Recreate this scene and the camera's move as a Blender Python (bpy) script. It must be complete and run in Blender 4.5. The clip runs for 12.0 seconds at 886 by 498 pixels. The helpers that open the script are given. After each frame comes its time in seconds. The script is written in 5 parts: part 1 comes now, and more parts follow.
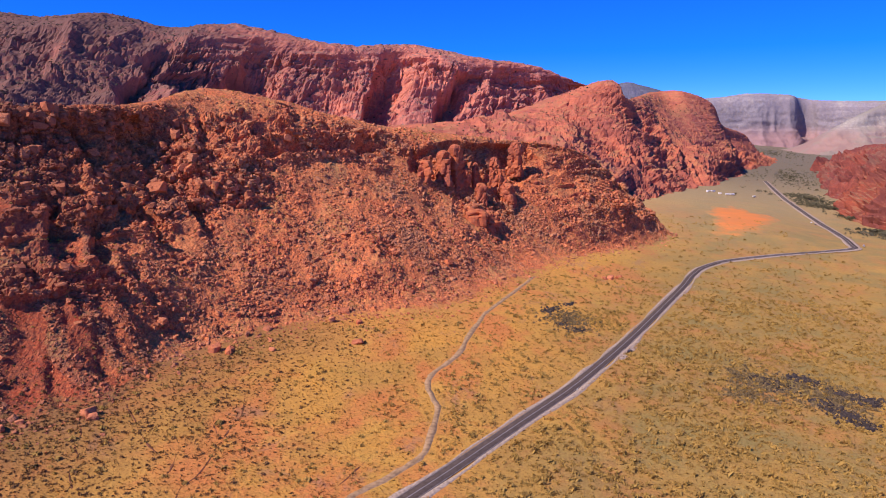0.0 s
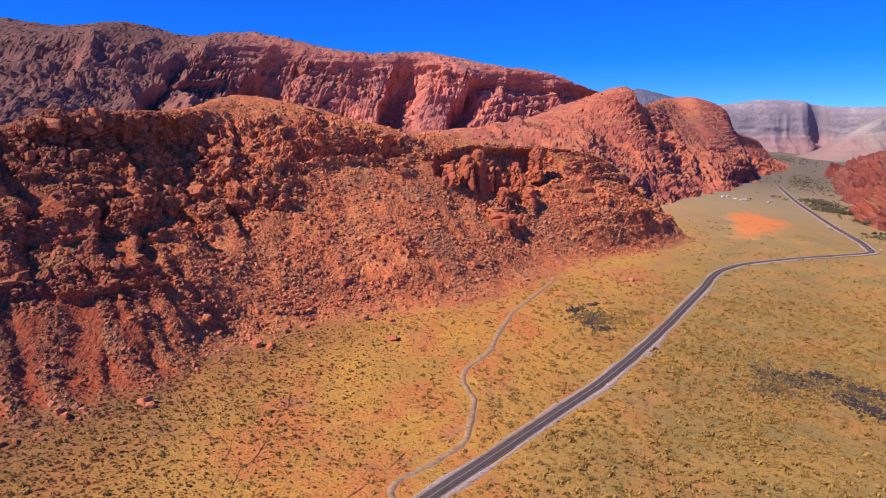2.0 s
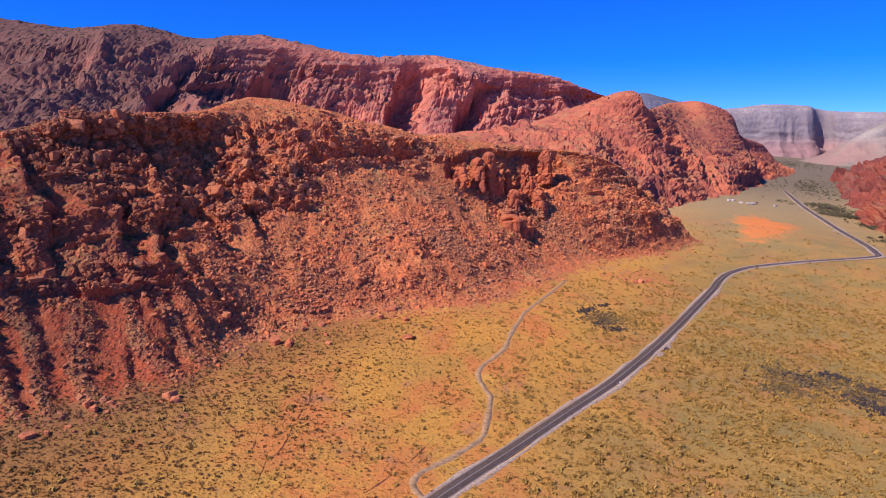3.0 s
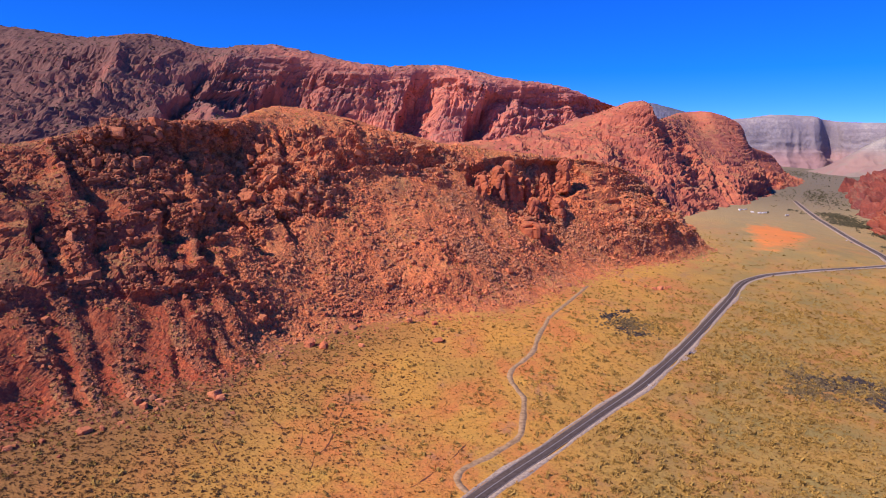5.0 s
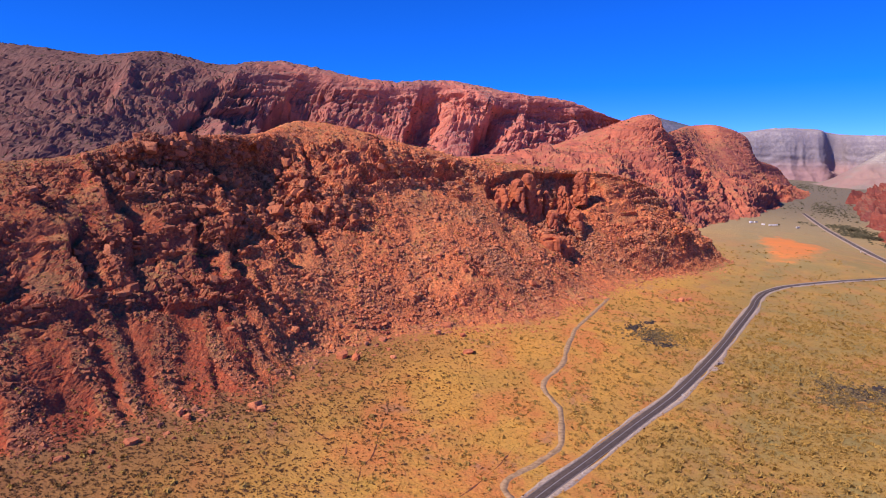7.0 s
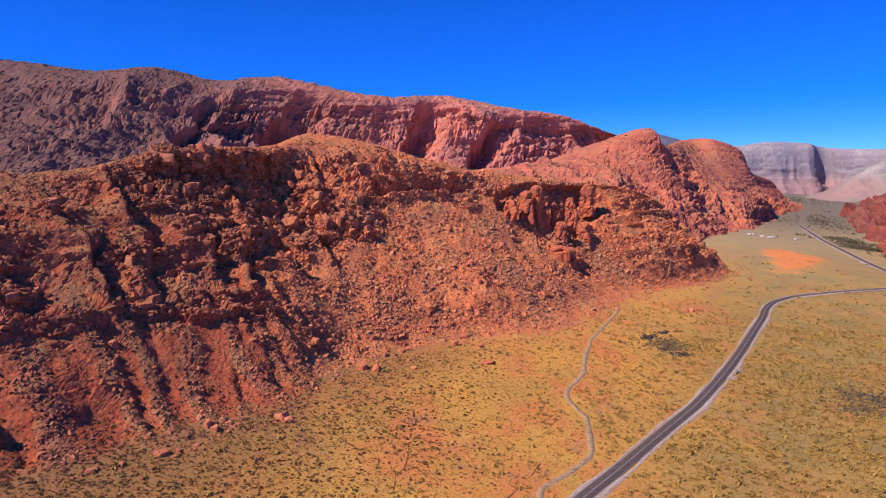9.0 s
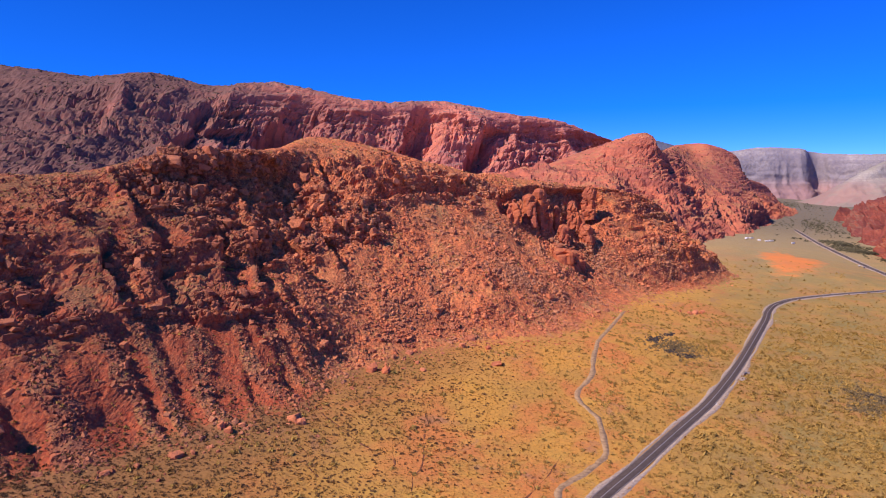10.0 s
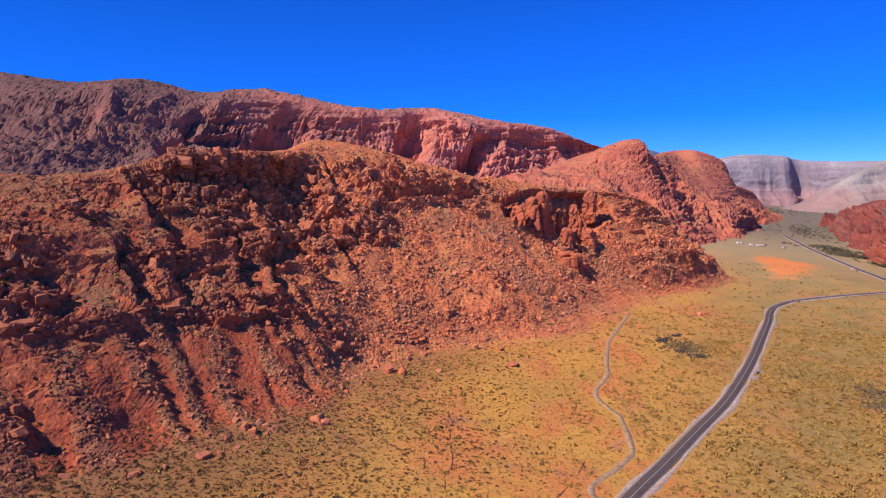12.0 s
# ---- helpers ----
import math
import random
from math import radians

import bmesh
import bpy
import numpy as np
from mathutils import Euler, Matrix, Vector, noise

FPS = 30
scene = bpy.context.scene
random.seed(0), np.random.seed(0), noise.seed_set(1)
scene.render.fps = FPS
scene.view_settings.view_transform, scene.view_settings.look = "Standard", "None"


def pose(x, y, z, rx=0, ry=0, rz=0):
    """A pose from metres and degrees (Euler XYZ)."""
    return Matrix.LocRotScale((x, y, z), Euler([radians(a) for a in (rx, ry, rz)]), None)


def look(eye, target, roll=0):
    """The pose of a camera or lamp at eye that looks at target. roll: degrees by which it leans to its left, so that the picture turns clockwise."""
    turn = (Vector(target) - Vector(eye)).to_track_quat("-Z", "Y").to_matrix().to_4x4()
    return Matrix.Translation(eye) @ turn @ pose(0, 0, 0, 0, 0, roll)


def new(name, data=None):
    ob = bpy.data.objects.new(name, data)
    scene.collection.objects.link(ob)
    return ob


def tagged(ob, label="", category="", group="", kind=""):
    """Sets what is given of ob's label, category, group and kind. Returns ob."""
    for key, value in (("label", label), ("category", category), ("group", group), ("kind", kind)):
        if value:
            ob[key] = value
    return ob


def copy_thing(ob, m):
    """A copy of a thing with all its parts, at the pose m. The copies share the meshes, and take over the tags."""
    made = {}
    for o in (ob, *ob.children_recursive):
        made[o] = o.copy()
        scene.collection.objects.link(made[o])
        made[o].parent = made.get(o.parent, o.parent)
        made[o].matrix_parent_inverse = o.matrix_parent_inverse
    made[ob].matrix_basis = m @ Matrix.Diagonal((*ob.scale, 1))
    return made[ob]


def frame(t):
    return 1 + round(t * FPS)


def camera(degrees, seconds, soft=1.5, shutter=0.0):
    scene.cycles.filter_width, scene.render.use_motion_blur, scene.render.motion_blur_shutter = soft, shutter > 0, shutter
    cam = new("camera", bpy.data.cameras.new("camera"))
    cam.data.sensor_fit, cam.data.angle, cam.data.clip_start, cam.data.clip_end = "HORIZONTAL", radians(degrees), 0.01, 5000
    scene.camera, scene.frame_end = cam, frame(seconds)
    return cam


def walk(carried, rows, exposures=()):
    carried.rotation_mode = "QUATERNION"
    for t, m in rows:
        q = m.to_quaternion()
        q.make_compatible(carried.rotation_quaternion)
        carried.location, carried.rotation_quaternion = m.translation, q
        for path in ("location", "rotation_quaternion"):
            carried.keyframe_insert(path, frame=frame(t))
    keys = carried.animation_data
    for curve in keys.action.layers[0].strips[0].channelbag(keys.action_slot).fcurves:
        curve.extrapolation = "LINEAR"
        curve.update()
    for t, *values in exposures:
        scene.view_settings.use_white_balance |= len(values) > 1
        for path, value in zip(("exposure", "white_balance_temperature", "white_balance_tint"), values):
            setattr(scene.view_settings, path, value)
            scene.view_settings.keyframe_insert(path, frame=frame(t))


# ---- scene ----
cam = camera(66.44, 12.0, soft=1.0)
PATH = [
    (0.0, pose(0.00, 0.00, 130.00, 79.836, 0.009, -0.002)),
    (0.5, pose(-3.31, -3.61, 129.64, 79.991, 0.019, 0.198)),
    (1.0, pose(-6.51, -7.17, 129.38, 80.118, 0.054, 0.403)),
    (1.5, pose(-9.57, -10.61, 129.09, 80.254, 0.057, 0.594)),
    (2.0, pose(-12.95, -14.43, 128.70, 80.402, 0.059, 0.800)),
    (2.5, pose(-16.03, -17.85, 128.45, 80.550, -0.045, 0.963)),
    (3.0, pose(-19.82, -21.55, 128.10, 80.668, -0.173, 1.116)),
    (5.0, pose(-35.09, -31.59, 127.28, 81.430, -0.382, 1.515)),
    (5.5, pose(-39.01, -32.96, 127.10, 81.683, -0.325, 1.629)),
    (6.0, pose(-43.32, -34.05, 126.79, 81.999, -0.287, 1.714)),
    (6.5, pose(-47.48, -34.85, 126.42, 82.326, -0.246, 1.717)),
    (7.0, pose(-51.74, -35.36, 126.04, 82.666, -0.102, 1.680)),
    (7.5, pose(-55.74, -35.59, 125.59, 82.996, 0.033, 1.592)),
    (9.5, pose(-72.64, -36.06, 121.84, 84.223, 0.154, 0.693)),
    (10.0, pose(-77.19, -35.98, 120.52, 84.453, 0.207, 0.409)),
    (10.5, pose(-81.47, -35.95, 119.31, 84.660, 0.257, 0.086)),
    (11.0, pose(-86.04, -35.80, 118.16, 84.847, 0.298, -0.230)),
    (11.5, pose(-90.54, -35.43, 117.00, 85.002, 0.313, -0.540)),
    (12.0, pose(-95.18, -35.08, 115.98, 85.126, 0.298, -0.891)),
]
walk(cam, PATH, [(0.0, 0.14, 6500, 30), (12.0, 0.14, 6500, 30)])

# ---- daylight ----
SUN_EL, SUN_AZ = 45.0, -123.0   # degrees; azimuth from +y towards +x, so the sun stands to the west
SUN_DIR = Vector((math.sin(radians(SUN_AZ)) * math.cos(radians(SUN_EL)), math.cos(radians(SUN_AZ)) * math.cos(radians(SUN_EL)), math.sin(radians(SUN_EL))))
world = bpy.data.worlds.new("sky")
scene.world = world
world.use_nodes = True
wn, wl = world.node_tree.nodes, world.node_tree.links
sky = wn.new("ShaderNodeTexSky")
sky.sky_type, sky.sun_disc = "NISHITA", False
sky.sun_elevation, sky.sun_rotation = radians(SUN_EL), radians(SUN_AZ)
sky.altitude, sky.air_density, sky.dust_density, sky.ozone_density = 1500, 0.48, 0.0, 6.0
coord, lift = wn.new("ShaderNodeTexCoord"), wn.new("ShaderNodeMapping")
lift.inputs["Location"].default_value = (0, 0, 0.04)   # the air is clear right down to the hills
wl.new(coord.outputs["Generated"], lift.inputs["Vector"])
wl.new(lift.outputs["Vector"], sky.inputs["Vector"])
sat = wn.new("ShaderNodeHueSaturation")
sat.inputs["Saturation"].default_value = 1.3
sat.inputs["Value"].default_value = 1.72
sat.inputs["Hue"].default_value = 0.5165
wl.new(sky.outputs["Color"], sat.inputs["Color"])
wl.new(sat.outputs["Color"], wn["Background"].inputs["Color"])
wn["Background"].inputs["Strength"].default_value = 0.15
sun_data = bpy.data.lights.new("sun", "SUN")
sun_data.energy, sun_data.angle, sun_data.color = 5.0, radians(0.5), (1.0, 0.92, 0.78)
sun = new("sun", sun_data)
sun.matrix_world = look(SUN_DIR * 2000, (0, 0, 0))


# ---- noise in numpy ----
def rnd(ix, iy, iz, seed):
    h = (ix.astype(np.int64) * 374761393 + iy.astype(np.int64) * 668265263 + iz.astype(np.int64) * 2147483647 + seed * 974634777) & 0x7FFFFFFF
    h = ((h ^ (h >> 13)) * 1274126177) & 0x7FFFFFFF
    h = ((h ^ (h >> 16)) * 668265263) & 0x7FFFFFFF
    return (h ^ (h >> 15)).astype(np.float64) / 0x7FFFFFFF


def vnoise(p, seed=0):
    """Smooth value noise, -1 to 1."""
    i = np.floor(p)
    f = p - i
    f = f * f * f * (f * (f * 6 - 15) + 10)
    out = np.zeros(p.shape[:-1])
    for dx in (0, 1):
        for dy in (0, 1):
            for dz in (0, 1):
                w = (f[..., 0] if dx else 1 - f[..., 0]) * (f[..., 1] if dy else 1 - f[..., 1]) * (f[..., 2] if dz else 1 - f[..., 2])
                out += w * rnd(i[..., 0] + dx, i[..., 1] + dy, i[..., 2] + dz, seed)
    return out * 2 - 1


def fbm(p, octaves=4, seed=0, gain=0.5):
    out, amp, total = np.zeros(p.shape[:-1]), 1.0, 0.0
    for k in range(octaves):
        out += amp * vnoise(p, seed + 17 * k)
        total += amp
        p, amp = p * 2.03 + 11.7, amp * gain
    return out / total


def ridged(p, octaves=4, seed=0):
    out, amp, total = np.zeros(p.shape[:-1]), 1.0, 0.0
    for k in range(octaves):
        out += amp * (1 - np.abs(vnoise(p, seed + 31 * k))) ** 2
        total += amp
        p, amp = p * 2.1 + 5.3, amp * 0.5
    return out / total


def facets(p, seed=0):
    """Worley cells: for each place the gap to the next cell, its cell's own random number, and its height on a tilted plane through the cell."""
    i = np.floor(p)
    f1, f2, own, lean = np.full(p.shape[:-1], 9.0), np.full(p.shape[:-1], 9.0), np.zeros(p.shape[:-1]), np.zeros(p.shape[:-1])
    for dx in (-1, 0, 1):
        for dy in (-1, 0, 1):
            for dz in (-1, 0, 1):
                cx, cy, cz = i[..., 0] + dx, i[..., 1] + dy, i[..., 2] + dz
                ra, rb, rc = rnd(cx, cy, cz, seed), rnd(cx, cy, cz, seed + 1), rnd(cx, cy, cz, seed + 2)
                ex, ey, ez = p[..., 0] - cx - ra, p[..., 1] - cy - rb, p[..., 2] - cz - rc
                d = np.sqrt(ex**2 + ey**2 + ez**2)
                near = d < f1
                f2 = np.where(near, f1, np.minimum(f2, d))
                r = rnd(cx, cy, cz, seed + 3)
                own = np.where(near, r, own)
                lean = np.where(near, ex * (2 * rb - 1) + ey * (2 * rc - 1) + ez * (2 * ra - 1), lean)
                f1 = np.where(near, d, f1)
    return f2 - f1, own, lean


def step(a, b, x):
    u = np.clip((x - a) / (b - a), 0, 1)
    return u * u * (3 - 2 * u)


# ---- materials ----
class Mat:
    """A small builder of node materials, all in world metres."""

    def __init__(self, name, rough=0.9, spec=0.25):
        self.m = bpy.data.materials.new(name)
        self.m.use_nodes = True
        self.t = self.m.node_tree
        self.b = self.t.nodes["Principled BSDF"]
        self.b.inputs["Roughness"].default_value = rough
        self.b.inputs["Specular IOR Level"].default_value = spec
        self.pos = self.t.nodes.new("ShaderNodeNewGeometry").outputs["Position"]

    def put(self, socket, value):
        if isinstance(value, bpy.types.NodeSocket):
            self.t.links.new(value, socket)
        elif isinstance(value, (tuple, list)) and len(value) == 3 and socket.type == "RGBA":
            socket.default_value = (*value, 1)
        else:
            socket.default_value = value

    def stretch(self, scale, vec=None):
        n = self.t.nodes.new("ShaderNodeVectorMath")
        n.operation = "MULTIPLY"
        self.put(n.inputs[0], vec or self.pos)
        n.inputs[1].default_value = scale
        return n.outputs[0]

    def noise(self, scale, detail=4, vec=None, rough=0.55, warp=0.0):
        n = self.t.nodes.new("ShaderNodeTexNoise")
        self.put(n.inputs["Vector"], vec or self.pos)
        n.inputs["Scale"].default_value, n.inputs["Detail"].default_value = scale, detail
        n.inputs["Roughness"].default_value, n.inputs["Distortion"].default_value = rough, warp
        return n.outputs["Fac"]

    def voronoi(self, scale, feature="F1", vec=None, out="Distance"):
        n = self.t.nodes.new("ShaderNodeTexVoronoi")
        n.feature = feature
        self.put(n.inputs["Vector"], vec or self.pos)
        n.inputs["Scale"].default_value = scale
        return n.outputs[out]

    def ramp(self, x, lo, hi, a=0.0, b=1.0):
        n = self.t.nodes.new("ShaderNodeMapRange")
        n.interpolation_type = "SMOOTHSTEP"
        self.put(n.inputs["Value"], x)
        for k, v in zip(("From Min", "From Max", "To Min", "To Max"), (lo, hi, a, b)):
            n.inputs[k].default_value = v
        return n.outputs["Result"]

    def math(self, op, a, b=0.0):
        n = self.t.nodes.new("ShaderNodeMath")
        n.operation = op
        self.put(n.inputs[0], a)
        self.put(n.inputs[1], b)
        return n.outputs[0]

    def mix(self, fac, a, b, mode="MIX"):
        n = self.t.nodes.new("ShaderNodeMix")
        n.data_type, n.blend_type = "RGBA", mode
        self.put(n.inputs[0], fac)
        self.put(n.inputs[6], a)
        self.put(n.inputs[7], b)
        return n.outputs[2]

    def axis(self, k, vec=None):
        n = self.t.nodes.new("ShaderNodeSeparateXYZ")
        self.put(n.inputs[0], vec or self.pos)
        return n.outputs[k]

    def up(self):
        return self.axis(2, self.t.nodes.new("ShaderNodeNewGeometry").outputs["Normal"])

    def random(self):
        return self.t.nodes.new("ShaderNodeObjectInfo").outputs["Random"]

    def island(self):
        return self.t.nodes.new("ShaderNodeNewGeometry").outputs["Random Per Island"]

    def attribute(self, name):
        n = self.t.nodes.new("ShaderNodeAttribute")
        n.attribute_name = name
        return n.outputs["Fac"]

    def bump(self, height, strength=0.5, distance=0.3):
        n = self.t.nodes.new("ShaderNodeBump")
        self.put(n.inputs["Height"], height)
        n.inputs["Strength"].default_value, n.inputs["Distance"].default_value = strength, distance
        self.t.links.new(n.outputs[0], self.b.inputs["Normal"])

    def done(self, color):
        self.put(self.b.inputs["Base Color"], color)
        return self.m


def rock_material(name, main, dark, pale, scrub, scrub_amount=0.6, strata=0.35, size=1.0, base=None, lush=0.0, scrub_shade=None):
    """Sandstone: blotches, beds along z, fine grain, and dry scrub or soil where it lies flat."""
    m = Mat(name, 0.92, 0.15)
    c = m.mix(m.ramp(m.noise(0.022 / size, 5), 0.40, 0.62), main, dark)
    c = m.mix(m.ramp(m.noise(0.09 / size, 5, warp=0.6), 0.52, 0.70, 0, 0.75), c, pale)
    bed = m.stretch((0.012 / size, 0.012 / size, 0.33 / size))
    c = m.mix(m.ramp(m.noise(1.0, 4, bed), 0.45, 0.62, 0, strata), c, dark)
    c = m.mix(m.ramp(m.noise(0.55 / size, 6, rough=0.7), 0.35, 0.70, 0, 0.55), c, (dark[0] * 0.72, dark[1] * 0.72, dark[2] * 0.8))
    if base:
        c = m.mix(m.ramp(m.math("ADD", m.axis(2), m.math("MULTIPLY", m.noise(0.004, 4), 120)), 130, 230, 0.85, 0), c, base)
    flat = m.ramp(m.up(), 0.62, 0.93)
    patch = m.ramp(m.noise(0.035 / size, 6, rough=0.65), 0.42 - lush, 0.60 - lush, 0, scrub_amount)
    c = m.mix(m.math("MULTIPLY", flat, patch), c, scrub)
    # Scrub to the west, and the shade of those faces painted in with it.
    if scrub_shade:
        west_shade = m.ramp(m.math("ADD", m.axis(0), m.math("MULTIPLY", m.math("SUBTRACT", m.noise(0.006, 6, rough=0.7), 0.5), 1500)), scrub_shade[0], scrub_shade[1], 0.9, 0)
        c = m.mix(m.math("MULTIPLY", west_shade, m.ramp(m.up(), 0.05, 0.45, 0.55, 1)), c, scrub_shade[2])
    m.bump(m.math("ADD", m.noise(0.8 / size, 6, rough=0.7), m.math("MULTIPLY", m.voronoi(0.35 / size), 0.3 if size > 1.5 else 0.8)), 0.6, 0.6 * size)
    return m.done(c)


RED, DEEP, PALE_RED = (0.62, 0.175, 0.058), (0.38, 0.105, 0.055), (0.68, 0.28, 0.12)
SCRUB = (0.57, 0.245, 0.075)
SOIL, GREY_TALUS = (0.38, 0.072, 0.030), (0.24, 0.090, 0.052)


def floor_colour(m):
    """Dry yellow grass over red soil, greyer to the east and up the valley."""
    c = m.mix(m.ramp(m.noise(0.011, 6, rough=0.62), 0.40, 0.62), (0.66, 0.335, 0.062), (0.53, 0.288, 0.064))
    c = m.mix(m.ramp(m.noise(0.020, 5, m.stretch((1.0, 0.7, 1.0)), 0.65, 0.5), 0.45, 0.62, 0, 0.9), c, (0.65, 0.225, 0.066))
    c = m.mix(m.ramp(m.noise(0.05, 6, rough=0.7), 0.52, 0.66, 0, 0.5), c, (0.71, 0.420, 0.082))
    c = m.mix(m.ramp(m.noise(0.027, 6, m.stretch((0.8, 1.1, 1.0)), 0.7, 0.4), 0.55, 0.70, 0, 0.4), c, (0.58, 0.38, 0.060))
    c = m.mix(m.ramp(m.noise(0.033, 6, m.stretch((1.2, 0.8, 1.0)), 0.72, 0.6), 0.56, 0.68, 0, 0.7), c, (0.40, 0.205, 0.115))
    east = m.ramp(m.math("SUBTRACT", m.axis(0), m.math("MULTIPLY", m.axis(1), 0.42)), -135, -15)
    c = m.mix(m.math("MULTIPLY", east, m.ramp(m.noise(0.03, 5, rough=0.65), 0.35, 0.62, 0.95, 0.45)), c, (0.285, 0.230, 0.076))
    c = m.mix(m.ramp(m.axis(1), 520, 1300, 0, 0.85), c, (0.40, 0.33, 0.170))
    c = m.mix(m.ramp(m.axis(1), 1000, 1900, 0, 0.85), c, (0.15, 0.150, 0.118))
    near = m.math("ADD", m.math("SUBTRACT", m.axis(1), m.axis(0)), m.math("MULTIPLY", m.noise(0.015, 5, rough=0.65), 150))
    c = m.mix(m.math("MULTIPLY", m.ramp(near, 430, 560, 0, 0.3), m.ramp(m.axis(1), 480, 640, 1, 0)), c, (0.66, 0.250, 0.078))
    side = m.math("ADD", m.axis(0), m.math("MULTIPLY", m.axis(1), -0.28))
    side = m.math("ADD", side, m.math("MULTIPLY", m.noise(0.012, 5, rough=0.65), 110))
    c = m.mix(m.ramp(side, -205, -85, 0.88, 0), c, (0.235, 0.118, 0.050))
    c = m.mix(m.ramp(m.noise(0.40, 6, rough=0.78), 0.45, 0.68, 0, 0.5), c, (0.30, 0.155, 0.050))
    c = m.mix(m.ramp(m.noise(1.5, 5, m.stretch((0.8, 1.3, 1.0)), 0.75), 0.48, 0.66, 0, 0.45), c, (0.28, 0.145, 0.046))
    return c


def ridge_material():
    """The ridge: crags of red sandstone, talus in downhill bands of red soil and grey rubble, dry grass on the foot and the top."""
    m = Mat("ridge_sandstone", 0.92, 0.15)
    rise, band, west, crag = m.attribute("rise"), m.attribute("band"), m.attribute("west"), m.attribute("crag")
    c = m.mix(m.ramp(m.noise(0.03, 5), 0.40, 0.62), RED, DEEP)
    c = m.mix(m.ramp(m.noise(0.12, 5, warp=0.6), 0.48, 0.68, 0, 0.75), c, PALE_RED)
    c = m.mix(m.ramp(m.noise(1.0, 4, m.stretch((0.012, 0.012, 0.33))), 0.45, 0.62, 0, 0.45), c, DEEP)
    # Darker western rock; part of that dark is the slope's shade, painted in.
    c = m.mix(m.math("MULTIPLY", m.ramp(west, 0.3, 1.0), m.ramp(m.noise(0.05, 5, rough=0.65), 0.33, 0.58, 0, 0.9)), c, (0.215, 0.078, 0.050))
    streak = m.ramp(m.math("ADD", band, m.math("MULTIPLY", m.noise(0.07, 5, rough=0.65), 0.7)), 0.42, 0.68)
    talus = m.mix(streak, SOIL, GREY_TALUS)
    talus = m.mix(m.math("MULTIPLY", m.ramp(west, 0.9, 0.1), 0.85), talus, m.mix(m.ramp(m.noise(0.06, 5, rough=0.7), 0.40, 0.62), (0.76, 0.225, 0.072), (0.64, 0.215, 0.080)))
    c = m.mix(m.math("MULTIPLY", m.ramp(crag, 0.75, 0.25), m.ramp(m.up(), 0.35, 0.65)), c, talus)
    flat = m.ramp(m.up(), 0.58, 0.88)
    patch = m.math("MULTIPLY", m.ramp(m.noise(0.030, 6, rough=0.68), 0.47, 0.62, 0, 0.8), m.ramp(west, 0.2, 1.0, 1.0, 0.35))
    c = m.mix(m.math("MULTIPLY", flat, patch), c, SCRUB)
    c = m.mix(m.ramp(m.noise(0.055, 6, rough=0.72, warp=0.4), 0.54, 0.68, 0, 0.65), c, (0.29, 0.090, 0.058))
    weeds = m.math("MULTIPLY", m.ramp(m.up(), 0.45, 0.75), m.ramp(m.noise(0.034, 6, m.stretch((1.3, 0.8, 1.0)), 0.74, 0.5), 0.48, 0.64, 0, 0.75))
    c = m.mix(weeds, c, (0.46, 0.275, 0.095))
    olive = m.math("MULTIPLY", m.math("MULTIPLY", m.ramp(m.up(), 0.5, 0.8), m.ramp(west, 0.2, 0.9)), m.ramp(m.noise(0.045, 6, rough=0.7), 0.37, 0.55, 0, 0.85))
    c = m.mix(m.math("MULTIPLY", olive, m.ramp(rise, 1.5, 2.2)), c, (0.235, 0.135, 0.056))
    foot = m.ramp(m.math("ADD", m.math("ADD", rise, m.math("MULTIPLY", west, -0.10)), m.math("MULTIPLY", m.math("SUBTRACT", m.noise(0.07, 6, rough=0.75), 0.5), 1.3)), 1.02, 1.24, 1, 0)
    c = m.mix(m.ramp(m.noise(0.6, 6, rough=0.78), 0.42, 0.66, 0, 0.45), c, (0.24, 0.080, 0.045))
    tongue = m.ramp(m.math("ADD", band, m.math("MULTIPLY", m.math("SUBTRACT", m.noise(0.09, 5, rough=0.7), 0.5), 0.45)), 0.10, -0.04)
    tongue = m.math("MULTIPLY", m.math("MULTIPLY", tongue, m.ramp(west, 0.35, 0.8)), m.ramp(rise, 2.7, 2.0))
    c = m.mix(m.math("MULTIPLY", tongue, 0.85), c, m.mix(m.ramp(m.noise(0.12, 5, rough=0.7), 0.35, 0.65), SOIL, (0.33, 0.085, 0.040)))
    stone = m.voronoi(0.95, out="Color")
    # Pale stones fade westward, in step with the shade painted there.
    c = m.mix(m.math("MULTIPLY", m.ramp(m.axis(0, stone), 0.45, 0.95, 0, 0.6), m.ramp(west, 0.2, 1.0, 1.0, 0.4)), c, (0.80, 0.265, 0.092))
    c = m.mix(m.ramp(m.axis(1, stone), 0.50, 0.95, 0, 0.55), c, (0.20, 0.070, 0.042))
    c = m.mix(foot, c, floor_colour(m))
    m.bump(m.math("ADD", m.noise(0.9, 6, rough=0.7), m.math("MULTIPLY", m.voronoi(0.45), 0.8)), 0.8, 0.6)
    return m.done(c)


ROCK = ridge_material()
# Distant haze is painted into this red rock as a pinker tone.
FAR_ROCK = rock_material("far_hazy_sandstone", (0.72, 0.235, 0.135), (0.46, 0.165, 0.120), (0.80, 0.32, 0.17), (0.29, 0.165, 0.120), 0.95, 0.3, 4.0, None, 0.12, (-950, -50, (0.155, 0.083, 0.064)))
BUTTE_ROCK = rock_material("butte_sandstone", (0.58, 0.172, 0.084), (0.36, 0.108, 0.070), (0.66, 0.25, 0.12), (0.42, 0.195, 0.085), 0.75, 0.5, 1.9)
